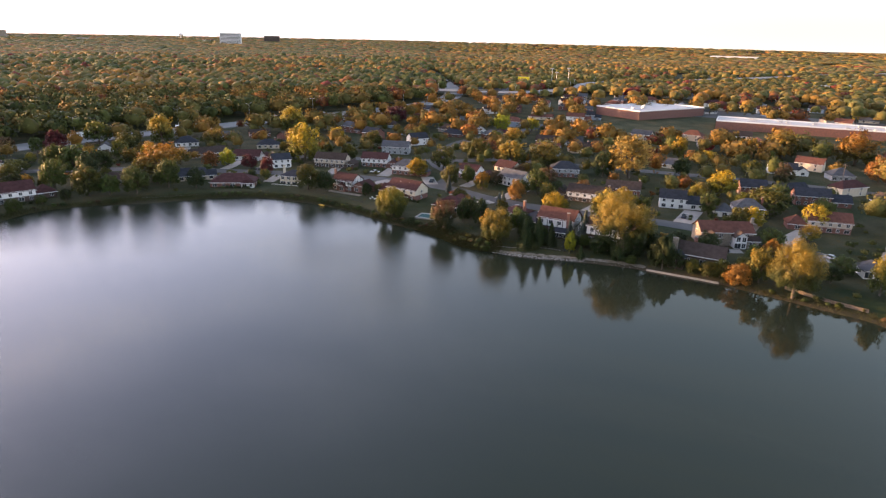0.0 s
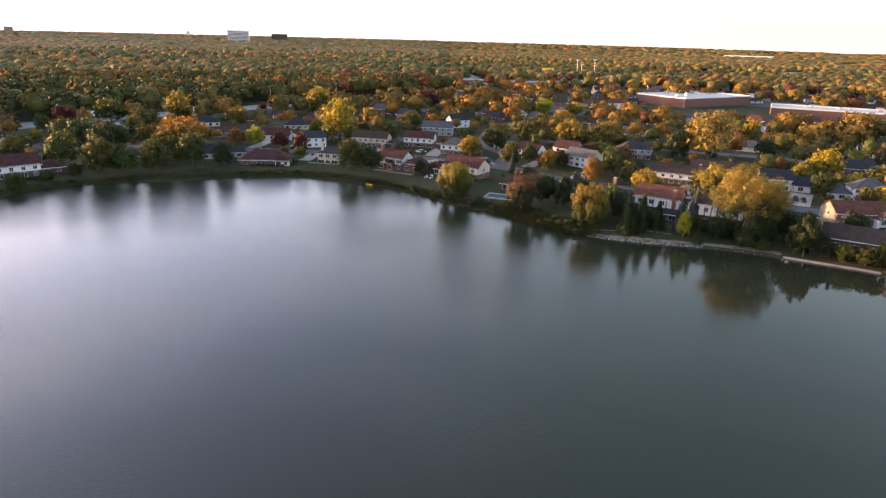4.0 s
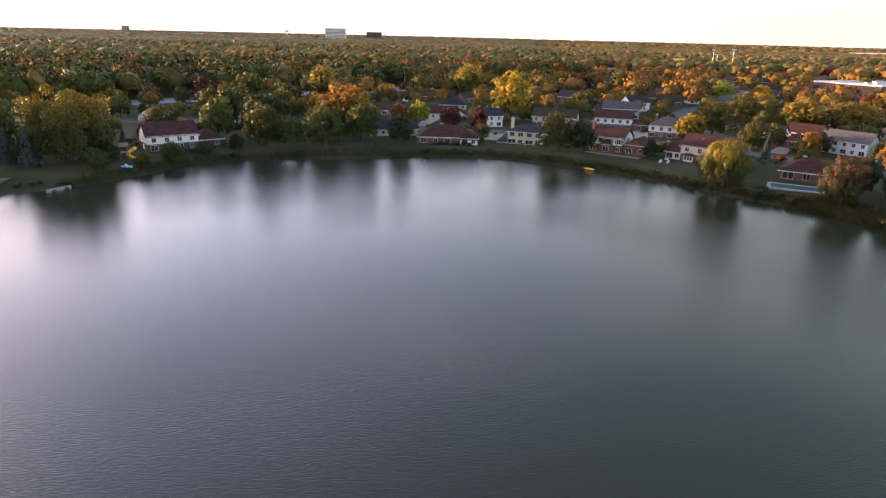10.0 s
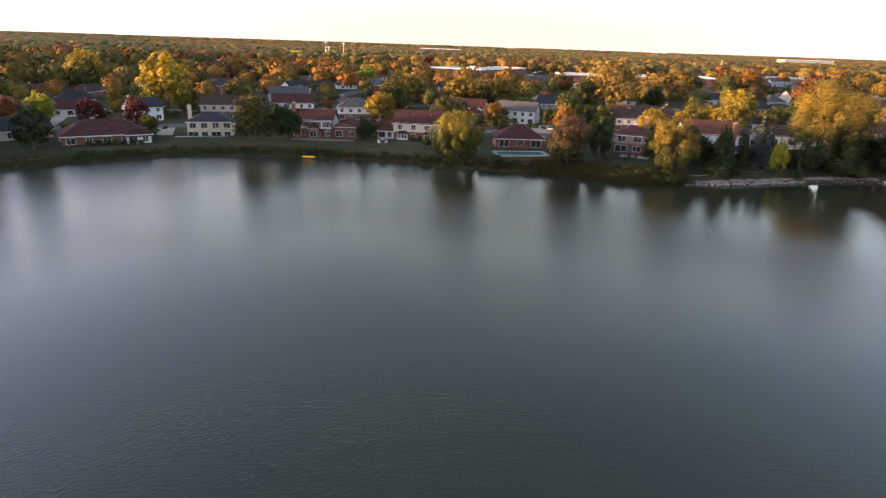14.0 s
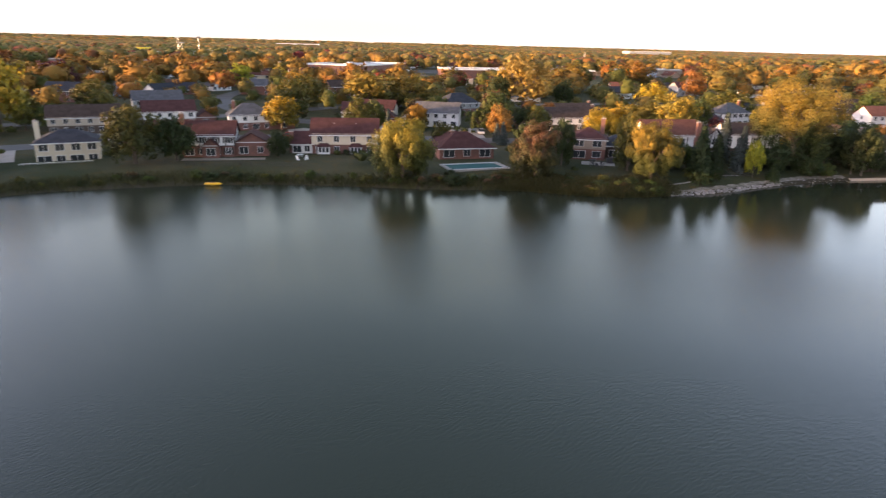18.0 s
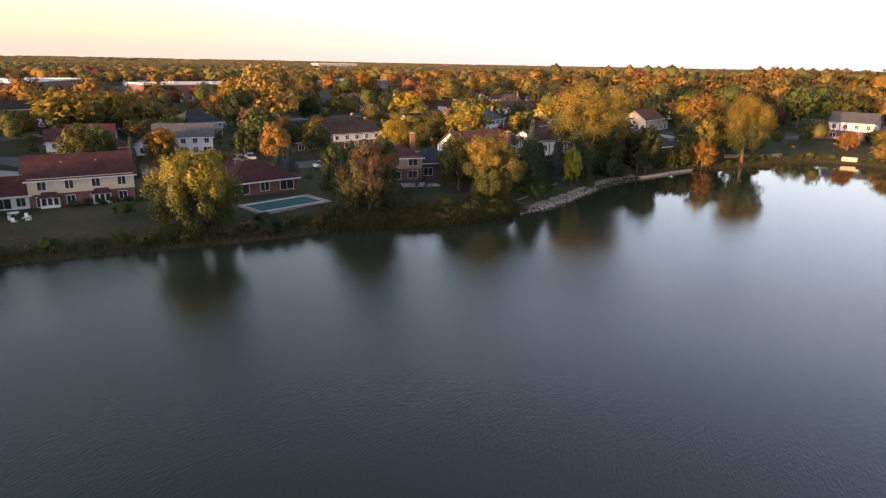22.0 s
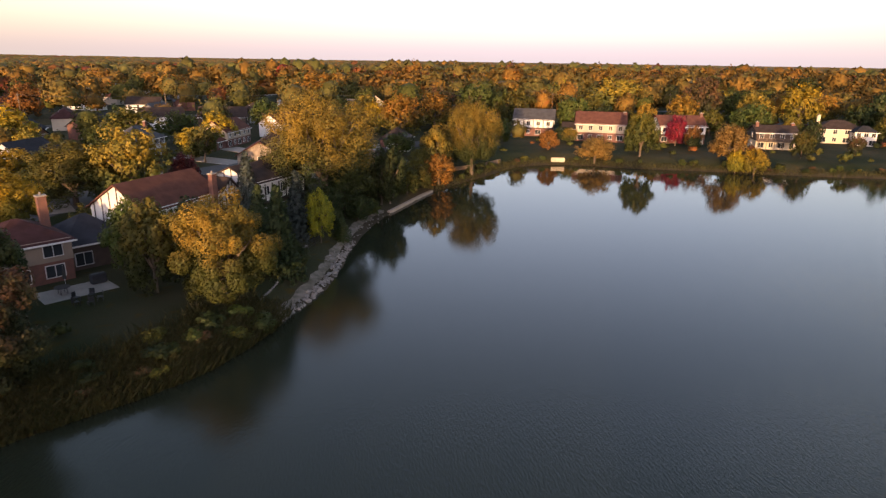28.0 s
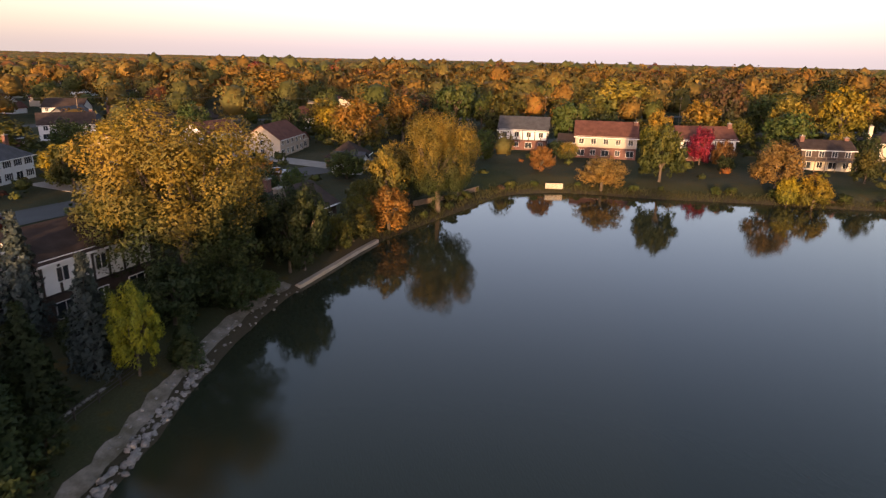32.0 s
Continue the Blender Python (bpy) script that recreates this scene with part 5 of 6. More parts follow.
# ---- woods and the far distance ----
HWY = np.array(spline([(-420, 20), (-330, 130), (-237.4, 267.1), (-184.7, 348.5), (-141.4, 401), (-94.2, 462.1), (-26.8, 544.1), (21.8, 624.2), (45.8, 721.7), (41.4, 890), (5.3, 1240)], False, 15))
HWY2 = np.array(spline([(-82.8, 757.5), (12.7, 721.5), (116.1, 705.1), (206.7, 790), (275.9, 925), (557.5, 1110), (1090, 1490), (2140, 1990)], False, 20))


def near(p, line, r):
    q = np.asarray(line, float)
    out = np.empty(len(p), bool)
    for i in range(0, len(p), 3000):
        out[i:i + 3000] = np.hypot(p[i:i + 3000, None, 0] - q[:, 0], p[i:i + 3000, None, 1] - q[:, 1]).min(1) < r
    return out


def west_of_highway(p):
    """Whether a place lies on the wooded side of the highway."""
    xs_ = np.interp(p[:, 1], HWY[:, 1], HWY[:, 0], left=-460, right=0)
    return p[:, 0] < xs_


def crown_points(k, seed):
    """Leaf places on a lobed crown within a unit ball, with the directions they face."""
    g = np.random.default_rng(seed)
    m = 26
    u = g.normal(0, 1, (m, 3))
    u[:, 2] = np.abs(u[:, 2]) * 1.1 - 0.35
    u /= np.linalg.norm(u, axis=1)[:, None]
    L = u * (g.uniform(0.42, 0.66, m))[:, None]
    q = g.integers(0, m, k)
    d = g.normal(0, 1, (k, 3)) + u[q] * 0.9
    d /= np.linalg.norm(d, axis=1)[:, None]
    return L[q] + d * g.uniform(0.2, 0.34, (k, 1)), d


def woods(name, p, rad, hgt, tint, k, label, seed):
    """Lobed crowns of leaf clumps about a dense core, for trees that stand too far off to be told apart."""
    g = np.random.default_rng(seed)
    n = len(p)
    if n == 0:
        return
    R = np.stack([rad, rad, hgt * 0.5], 1)
    base = np.stack([p[:, 0], p[:, 1], GZ + hgt * 0.47 + far_rise(p[:, 0], p[:, 1]) * 0.9], 1)
    far = k < 40
    na, tilt = (6, np.radians([-14, 38])) if far else (6, np.radians([-36, 10, 50]))
    az = np.arange(na) * 2 * np.pi / na
    unit = np.concatenate([np.stack([np.cos(e) * np.cos(az + i * 0.45), np.cos(e) * np.sin(az + i * 0.45), np.full(na, np.sin(e))], 1) for i, e in enumerate(tilt)] + [np.array([[0, 0, 0.97]])])
    nu = len(unit)
    jit = g.uniform(0.72, 0.98, (n, nu)) if far else g.uniform(0.5, 0.66, (n, nu))
    jit[:, -1] = 0.93 if far else 0.6
    dome = base[:, None, :] + unit[None] * R[:, None, :] * jit[:, :, None]
    ang = np.arange(na)
    quads = np.concatenate([np.stack([r * na + ang, r * na + (ang + 1) % na, (r + 1) * na + (ang + 1) % na, (r + 1) * na + ang], 1) for r in range(len(tilt) - 1)])
    tri = np.concatenate([quads[:, [0, 1, 2]], quads[:, [0, 2, 3]], np.stack([(len(tilt) - 1) * na + ang, (len(tilt) - 1) * na + (ang + 1) % na, np.full(na, nu - 1)], 1)])
    f = (np.arange(n)[:, None, None] * nu + tri[None]).reshape(-1, 3)
    v = dome.reshape(-1, 3)
    tv = np.clip(np.repeat(tint, nu) + g.normal(0, 0.05, n * nu), 0, 1)
    vn = np.broadcast_to(unit[None] / np.array([1, 1, 0.9]), dome.shape).reshape(-1, 3)
    if k:
        T = [crown_points(k, 40 + i) for i in range(6)]
        pick, turn = g.integers(0, 6, n), g.uniform(0, 6.283, n)
        C, D = np.stack([t[0] for t in T])[pick], np.stack([t[1] for t in T])[pick]
        co, si = np.cos(turn)[:, None], np.sin(turn)[:, None]
        C = np.stack([C[..., 0] * co - C[..., 1] * si, C[..., 0] * si + C[..., 1] * co, C[..., 2]], 2)
        D = np.stack([D[..., 0] * co - D[..., 1] * si, D[..., 0] * si + D[..., 1] * co, D[..., 2]], 2)
        c = base[:, None, :] + C * R[:, None, :]
        nn = D + g.normal(0, 0.45, (n, k, 3))
        nn /= np.linalg.norm(nn, axis=2, keepdims=True)
        t = np.cross(nn, g.normal(0, 1, (n, k, 3)))
        t /= np.linalg.norm(t, axis=2, keepdims=True) + 1e-9
        b = np.cross(nn, t)
        s = (rad * (1.5 if far else 1.75) / math.sqrt(k))[:, None, None] * g.uniform(0.6, 1.25, (n, k, 1))
        lv = np.stack([c - (t + b * 0.4) * s, c + (t * 0.7 - b * 0.5) * s, c + (t * 0.3 + b * 0.9 - nn * 0.2) * s], 2).reshape(-1, 3, 3)
        lf, ln = leaf_faces(lv, (D * 0.55 + C * 0.8 + np.array([0, 0, 0.12])).reshape(-1, 3), g, 0.22)
        f = np.concatenate([f, len(v) + lf])
        v = np.concatenate([v, lv.reshape(-1, 3)])
        vn = np.concatenate([vn, ln])
        tv = np.concatenate([tv, np.clip(np.repeat(tint, k * 3) + np.repeat(g.normal(0, 0.05, n * k), 3), 0, 1)])
    me = mesh_np(name, v, f, WOODS, vn)
    at = me.attributes.new("tint", "FLOAT", "POINT")
    at.data.foreach_set("value", tv.astype(np.float32))
    tagged(new(name, me), label, "woods", kind="stuff")


def scatter_ring(r0, r1, spacing, a0, a1, g):
    """Places in a ring sector about the lake, spaced in step with their distance."""
    pts, r = [], r0
    while r < r1:
        s = spacing(r)
        m = max(1, int(r * (a1 - a0) / s))
        a = np.linspace(a0, a1, m, endpoint=False) + g.uniform(0, s / r, m)
        rr = r + g.uniform(-0.5, 0.5, m) * s
        pts.append(np.stack([rr * np.cos(a), rr * np.sin(a) + 60], 1))
        r += s * 0.9
    return np.concatenate(pts)


def tints(p, g, lo, hi, scale=0.004):
    w = np.array([noise.noise((x * scale, y * scale, 3.3)) + 0.6 * noise.noise((x * scale * 5, y * scale * 5, 9.1)) for x, y in p])
    t = lo + (hi - lo) * np.clip(0.40 + 0.42 * w + g.normal(0, 0.25, len(p)), 0, 1)
    t = np.where(g.random(len(p)) < 0.05, g.uniform(0.84, 1.0, len(p)), t)
    return t


g = np.random.default_rng(8)
MALLS = [(198.7, 463.7), (241.6, 513.2), (289.2, 421.5), (335, 391.1), (376.8, 358.7), (222.7, 484.1), (269.8, 459.3), (317.5, 431.9)]
for name, r0, r1, k, sp in (("woods", 330, 600, 220, lambda r: 12.6), ("woods", 600, 1200, 36, lambda r: 12.0 + (r - 600) * 0.007), ("far_woods", 1200, 2200, 0, lambda r: 14.5 + (r - 1200) * 0.011), ("distant_woods", 2200, 4750, 0, lambda r: 0.0128 * r)):
    p = scatter_ring(r0, r1, sp, radians(-58), radians(142), g)
    west = west_of_highway(p)
    ok = ~near(p, HWY, 15 if r0 < 900 else 20) & ~near(p, HWY2, 20)
    ok &= ~near(p, MALLS, 60)
    east = ~west
    hood = east & (np.hypot(p[:, 0], p[:, 1] - 60) < 720) & (p[:, 1] > 120)
    thin = np.where(hood, 0.17, np.where(east & (p[:, 1] > 60), 0.75, 1.0))
    open_ = np.array([noise.noise((x * 0.003, y * 0.003, 7.7)) for x, y in p]) if r0 >= 600 else np.zeros(len(p))
    thin = np.where((open_ > 0.32) & east, 0.15, thin)
    ok &= g.random(len(p)) < thin
    p, west = p[ok], west[ok]
    rad = sp(np.hypot(p[:, 0], p[:, 1] - 60)) * g.uniform(0.52, 0.85, len(p))
    tall = np.where(~west & (p[:, 1] < 330) & (r0 < 1200), 1.3, 1.0)
    tall = np.where((tall > 1) & (g.random(len(p)) < 0.2), tall * 1.25, tall)
    rad = rad * np.where(tall > 1, 1.25, 1.0)
    hgt = tall * np.where(rad > 11, 11, np.clip(rad * 2.1, 9, 15) * g.uniform(0.82, 1.15, len(p))) * np.where(west, 1.1, 0.95)
    # eastern crowns tinted golder, partly for warm sunlight put into the colour
    tt = np.where(west, tints(p, g, 0.10, 0.82), tints(p, g, *((0.42, 0.82) if r0 < 600 else (0.3, 0.74))))
    woods(name, p, rad, hgt, tt, k, "autumn woods of green, gold and rust crowns", 5)
# mostly unseen belt, added at heights that keep low sun off the bank
p = scatter_ring(150, 335, lambda r: 7.5, radians(118), radians(255), g)
keep = (shore_distance(p[:, 0], p[:, 1]) > 14) & ~near(p, HWY, 15)
keep &= west_of_highway(p) | ((p[:, 0] < -186) & (p[:, 1] < 205))
p = p[keep]
woods("woods", p, g.uniform(4, 6.5, len(p)), g.uniform(15, 20.5, len(p)), tints(p, g, 0, 0.72), 120, "autumn woods behind the western shore, mostly unseen, added for shade", 6)

# ---- trees and houses filling the streets further back ----
STREETS = np.concatenate([np.array(spline(q, False, 6)) for q in ([(-227.8, 237.3), (-177.8, 252.3), (-118.7, 266.2), (-59.9, 264.7), (-9.9, 257.1), (27.2, 241.2), (50.9, 217.7), (78.2, 201.4), (108, 189.6), (137.1, 167.4), (155.3, 142.5), (178.3, 111.8), (202.9, 72.4), (221.1, 19.6), (222.7, -64.5)], [(-156.9, 328.4), (-98.7, 310.8), (-39.9, 307), (26.2, 302), (63.6, 309.5), (114.2, 293.5), (174.5, 269.6), (219.4, 247.2), (261.4, 210.8), (267.4, 125.6), (283.4, 19.7), (294.8, -87)], [(27.2, 241.2), (34.1, 268.3), (26.2, 302), (41.7, 368.4), (94.8, 435.7), (126.8, 489.7)])])
taken = [(25.3, 190.3, 12)] + [(o.matrix_basis.translation.x, o.matrix_basis.translation.y, 13 if o["category"] == "house" else 6) for o in scene.objects if o.parent is None and "category" in o and o["category"] in ("house", "tree")]
g2 = random.Random(21)
WALLS_, ROOFS_ = ["white", "beige", "tan", "brick", "cream", "grey", "blue"], ["brown", "grey", "dark", "red", "grey", "brown", "rust"]


def free(x, y, r):
    if any(math.hypot(x - a, y - b) < r + c * 0.75 for a, b, c in taken):
        return False
    return not near(np.array([(x, y)]), STREETS, r * 0.5 + 6)[0] and not near(np.array([(x, y)]), HWY, 24)[0]


count = 0
for _ in range(5200):
    x, y = g2.uniform(-90, 620), g2.uniform(120, 880)
    d = math.hypot(x, y - 60)
    if d > 860 or d < 200 or shore_distance(x, y)[0] < 40 or west_of_highway(np.array([(x - 25, y)]))[0] or near(np.array([(x, y)]), MALLS, 60)[0] or near(np.array([(x, y)]), HWY2, 40)[0]:
        continue
    if not free(x, y, 9.5):
        continue
    wl_, rf_ = g2.choice(WALLS_), g2.choice(ROOFS_)
    st = g2.choice([1, 2, 2])
    simple({1: "one-storey", 2: "two-storey"}[st] + " suburban house with " + {"brick": "red brick"}.get(wl_, wl_) + " walls and a " + {"red": "dark red", "rust": "rust-red", "dark": "charcoal"}.get(rf_, rf_) + " roof", x, y, g2.choice([-18, -14, 70, 20, -40]) + g2.uniform(-8, 8), g2.uniform(12, 17), g2.uniform(8, 10), st, wl_, rf_, kind=g2.choice(["gable", "gable", "hip"]), wins=2, sidewins=0, wing=(g2.choice([-1, 1]), 6, 7, "gable") if g2.random() < 0.3 else None)
    taken.append((x, y, 13))
    count += 1
    if count >= 205:
        break
count, rest = 0, []
for _ in range(4200):
    x, y = g2.uniform(-190, 420), g2.uniform(-160, 520)
    d = math.hypot(x, y - 60)
    sd = shore_distance(x, y)[0]
    if d > 420 or sd < 17 or x < -195 or west_of_highway(np.array([(x - 18, y)]))[0] or near(np.array([(x, y)]), MALLS, 58)[0]:
        continue
    if y < 0 and x < 120:
        continue
    big = 1.4 if (x > 150 and y < 260) or x > 230 else 1.0
    r = g2.uniform(2.6, 6.0) * big if sd > 40 else g2.uniform(2.0, 3.6)
    if not free(x, y, r * 0.8):
        continue
    taken.append((x, y, r))
    if sd < 95 and count < 165:
        c = g2.choice(["olive", "gold", "yellow", "olive", "green", "dark", "amber", "green", "olive", "dark", "green", "brown", "amber"])
        tree(x, y, r * g2.uniform(1.7, 2.3), r, c, g2.choice(["round", "broad", "tall"]), False, "street and garden trees")
        count += 1
    else:
        rest.append((x, y, r))
rest = np.array(rest)
gg = np.random.default_rng(12)
woods("garden_trees", rest[:, :2], rest[:, 2], rest[:, 2] * gg.uniform(1.8, 2.5, len(rest)), tints(rest[:, :2], gg, 0.18, 0.80, 0.02), 420, "garden and street trees in mixed autumn leaf", 14)
low = []
for _ in range(6000):
    x, y = g2.uniform(-185, 300), g2.uniform(-40, 360)
    sd = shore_distance(x, y)[0]
    if sd < 7 or sd > 150 or noise.noise((x * 0.07, y * 0.07, 1.5)) < -0.05 or not free(x, y, 1.2):
        continue
    r = g2.uniform(0.8, 2.0)
    taken.append((x, y, r))
    low.append((x, y, r))
low = np.array(low)
woods("garden_shrubs", low[:, :2], low[:, 2], low[:, 2] * gg.uniform(1.1, 1.9, len(low)), tints(low[:, :2], gg, 0.0, 0.45, 0.02), 60, "dark shrubs and hedges between the gardens", 15)

# ---- the shopping centre, masts and far landmarks ----
def slab_building(name, label, x, y, ang, w, d, hgt, wall, roof, units=3, z=GZ):
    b = thing(name, label, "building", pose(x, y, z, 0, 0, ang))
    part("wall", box(-w / 2, w / 2, -d / 2, d / 2, -1, hgt), wall, b)
    part("roof", box(-w / 2 + 0.4, w / 2 - 0.4, -d / 2 + 0.4, d / 2 - 0.4, hgt - 0.3, hgt + 0.05), roof, b)
    for i, (a, c, e, f) in enumerate(((-w / 2, w / 2, -d / 2, -d / 2 + 0.4), (-w / 2, w / 2, d / 2 - 0.4, d / 2), (-w / 2, -w / 2 + 0.4, -d / 2 + 0.4, d / 2 - 0.4), (w / 2 - 0.4, w / 2, -d / 2 + 0.4, d / 2 - 0.4))):
        part("parapet", box(a, c, e, f, hgt + 0.001, hgt + 0.9), TRIM, b)
    r = random.Random(int(abs(x)))
    for i in range(units):
        ux, uy = r.uniform(-w / 2 + 4, w / 2 - 4), r.uniform(-d / 2 + 4, d / 2 - 4)
        part("roof_unit", box(ux - 1.5, ux + 1.5, uy - 1.1, uy + 1.1, hgt, hgt + 1.5, 0.1), METAL, b)
    return b


slab_building("department_store", "large brick store with a flat white roof", 223.3, 551.5, 32, 88, 50, 7, WALL["brick"], FLATROOF, 8)
slab_building("shop_row", "long low row of shops with a white flat roof", 306.5, 451.9, -26, 118, 34, 6, WALL["brick"], FLATROOF, 9)
slab_building("shop_row", "low row of shops beside the car park", 468, 446.8, -24, 110, 30, 5.5, WALL["stone"], FLATROOF, 6)
strip("parking_lot", [(235, 610), (420, 480), (560, 420)], 70, GZ + 0.08, ASPHALT, "wide asphalt car park beside the shops", "car park", step=20)
slab_building("warehouse", "very long white warehouse on the horizon", 1290, 2730, -30, 180, 120, 14, WALL["white"], FLATROOF, 4)
slab_building("warehouse", "low pale warehouse far behind the houses", 640, 900, -20, 120, 40, 9, WALL["white"], FLATROOF, 3)
slab_building("warehouse", "low pale industrial hall beyond the trees", 900, 640, -35, 130, 40, 9, WALL["stone"], FLATROOF, 3)
slab_building("warehouse", "pale low hall on the skyline", 1700, 1250, -35, 130, 60, 16, WALL["grey"], FLATROOF, 3)
tb = slab_building("office_block", "tall white office block above the woods", -952, 3113, 10, 96, 30, 62, WALL["white"], FLATROOF, 3)
for i in range(9):
    part("window_band", box(-46, 46, -15.12, -15.02, 6 + i * 6, 8.6 + i * 6), GLASS, tb)
tb = slab_building("office_block", "dark glazed office block above the woods", -898, 3682, 10, 84, 40, 52, WALL["brown"], ROOF["dark"], 2)
for i in range(7):
    part("window_band", box(-40, 40, -20.12, -20.02, 6 + i * 6.4, 9 + i * 6.4), GLASS, tb)
slab_building("office_block", "pale tower far off on the skyline", -2150, 3300, 20, 34, 25, 52, WALL["stone"], FLATROOF, 2)
for k, (x, y, w_) in enumerate([(-1900, 3900, 90), (-1500, 4100, 120), (-2300, 3500, 70), (-1250, 3600, 60), (-300, 4200, 90), (300, 4300, 70), (2200, 3800, 120), (-1750, 3300, 50)]):
    slab_building("warehouse", "small pale building far off near the horizon", x, y, 5, w_, 30, 22, WALL["stone"], FLATROOF, 1)
w = thing("water_tower", "white water tower with a round tank above the woods", "water tower", pose(-1518, 3972, 0))
part("column", tube((0, 0, 0), (0, 0, 42), 4, 3.2, 12), TRIM, w)
bm = bmesh.new()
bmesh.ops.create_uvsphere(bm, u_segments=20, v_segments=12, radius=14)
bmesh.ops.scale(bm, vec=(1, 1, 0.62), verts=bm.verts)
bmesh.ops.translate(bm, vec=(0, 0, 50), verts=bm.verts)
part("tank", bm, TRIM, w)

b = thing("billboard", "roadside billboard with a bright yellow face", "billboard", pose(148.6, 875.2, GZ, 0, 0, -8))
for sx in (-4, 4):
    part("post", tube((sx, 0.4, -0.5), (sx, 0.4, 9), 0.3, 0.3), METAL, b)
part("face", box(-8, 8, 0, 0.35, 8, 14), mat("yellow_sign", (0.85, 0.62, 0.03), 0.5, 0.05, 0.3, 3, 0), b)
part("frame", box(-8.2, 8.2, 0.36, 0.6, 7.8, 14.2), METAL, b)


st = thing("church", "pale church tower with a slender spire among trees", "church", pose(653, 660, GZ, 0, 0, 20))
part("tower", box(-1.1, 1.1, -1.1, 1.1, -0.5, 12), WALL["grey"], st)
part("spire", tube((0, 0, 12), (0, 0, 19), 1.1, 0.06, 8), WALL["beige"], st)
part("nave", box(-4.5, 4.5, 1.62, 17, -0.5, 6), WALL["brick"], st)
part("roof", roof_bm(-4.5, 4.5, 1.7, 17, 6, 4, "cross"), ROOF["brown"], st)


def mast(x, y, hgt, label="tall floodlight mast beside the highway", arm=2.6):
    m_ = thing("light_mast", label, "light mast", pose(x, y, GZ), "light masts")
    part("pole", tube((0, 0, -0.5), (0, 0, hgt), 0.45, 0.28, 8), METAL, m_)
    part("cradle", box(-arm, arm, -0.4, 0.4, hgt - 1.4, hgt - 0.2), METAL, m_)
    for i in range(6):
        part("lamp", box(-arm + 0.1 + i * arm * 0.36, -arm + 0.6 + i * arm * 0.36, -0.75, -0.41, hgt - 1.4, hgt - 0.5), METAL, m_)


mast(189.9, 885, 26); mast(213.4, 884.6, 27); mast(200.4, 905.8, 20)


def street_lamp(x, y, ang, hgt=12.0, label="tall steel street lamp beside the highway"):
    s = thing("street_lamp", label, "street lamp", pose(x, y, GZ, 0, 0, ang), "street lamps")
    part("pole", tube((0, 0, -0.5), (0, 0, hgt), 0.16, 0.09, 7), METAL, s)
    for sx in (-1, 1):
        part("arm", tube((0, 0, hgt - 0.1), (sx * 2.2, 0, hgt + 0.5), 0.07, 0.05, 5), METAL, s)
        part("head", box(sx * 2.2 - 0.45, sx * 2.2 + 0.45, -0.18, 0.18, hgt + 0.4, hgt + 0.58, 0.05), METAL, s)


for i in range(14, len(HWY) - 20, 4):
    t_ = HWY[i + 1] - HWY[i]
    a_ = math.degrees(math.atan2(t_[1], t_[0]))
    nrm = np.array([-t_[1], t_[0]]) / np.hypot(*t_)
    q = HWY[i] + nrm * 17
    street_lamp(q[0], q[1], a_)
for i in range(2, 26, 3):
    q = HWY2[i]
    street_lamp(q[0] - 14, q[1] + 6, 30)


# ---- vehicles ----
def wheel(parent, x, y, r=0.33, w_=0.22):
    t_ = part("tyre", tube((x, y - w_ / 2, r), (x, y + w_ / 2, r), r, r, 14), RUBBER, parent)
    part("rim", tube((x, y - w_ / 2 - 0.01, r), (x, y + w_ / 2 + 0.01, r), r * 0.6, r * 0.6, 10), METAL, t_)


def car(x, y, ang, paint, label, z=None):
    c = thing("car", label, "car", pose(x, y, GZ + 0.08 if z is None else z, 0, 0, ang), "parked cars")
    bm = box(-2.2, 2.2, -0.88, 0.88, 0.28, 0.86, 0.14)
    part("body", bm, PAINTS[paint], c)
    bm = add_box(bmesh.new(), -1.35, 1.05, -0.78, 0.78, 0.86, 1.42)
    for v in bm.verts:
        if v.co.z > 1:
            v.co.x *= 0.62
            v.co.y *= 0.84
    part("cabin", bm, GLASS, c, "dark glazed cabin")
    part("roof", box(-0.82, 0.64, -0.64, 0.64, 1.4, 1.46, 0.02), PAINTS[paint], c)
    for sx in (-1.35, 1.35):
        for sy in (-0.8, 0.8):
            wheel(c, sx, sy)
    for sy in (-0.6, 0.6):
        part("headlight", box(2.16, 2.23, sy - 0.2, sy + 0.2, 0.58, 0.72), TRIM, c)


def lorry(x, y, ang, label):
    c = thing("truck", label, "truck", pose(x, y, GZ + 0.5, 0, 0, ang), "trucks on the highway")
    part("trailer", box(-8, 6.2, -1.28, 1.28, 1.15, 4.0, 0.05), PAINTS["white"], c, "long white box trailer")
    part("cab", box(6.6, 9.6, -1.2, 1.2, 0.8, 3.4, 0.25), PAINTS["white"], c)
    part("windscreen", box(9.2, 9.63, -1.0, 1.0, 2.1, 3.0), GLASS, c)
    part("chassis", box(-8, 8.5, -0.5, 0.5, 0.75, 1.14), BLACK, c)
    for sx in (-7, -5.8, 5.6, 6.8, 8.9):
        for sy in (-1.05, 1.05):
            wheel(c, sx, sy, 0.5, 0.3)


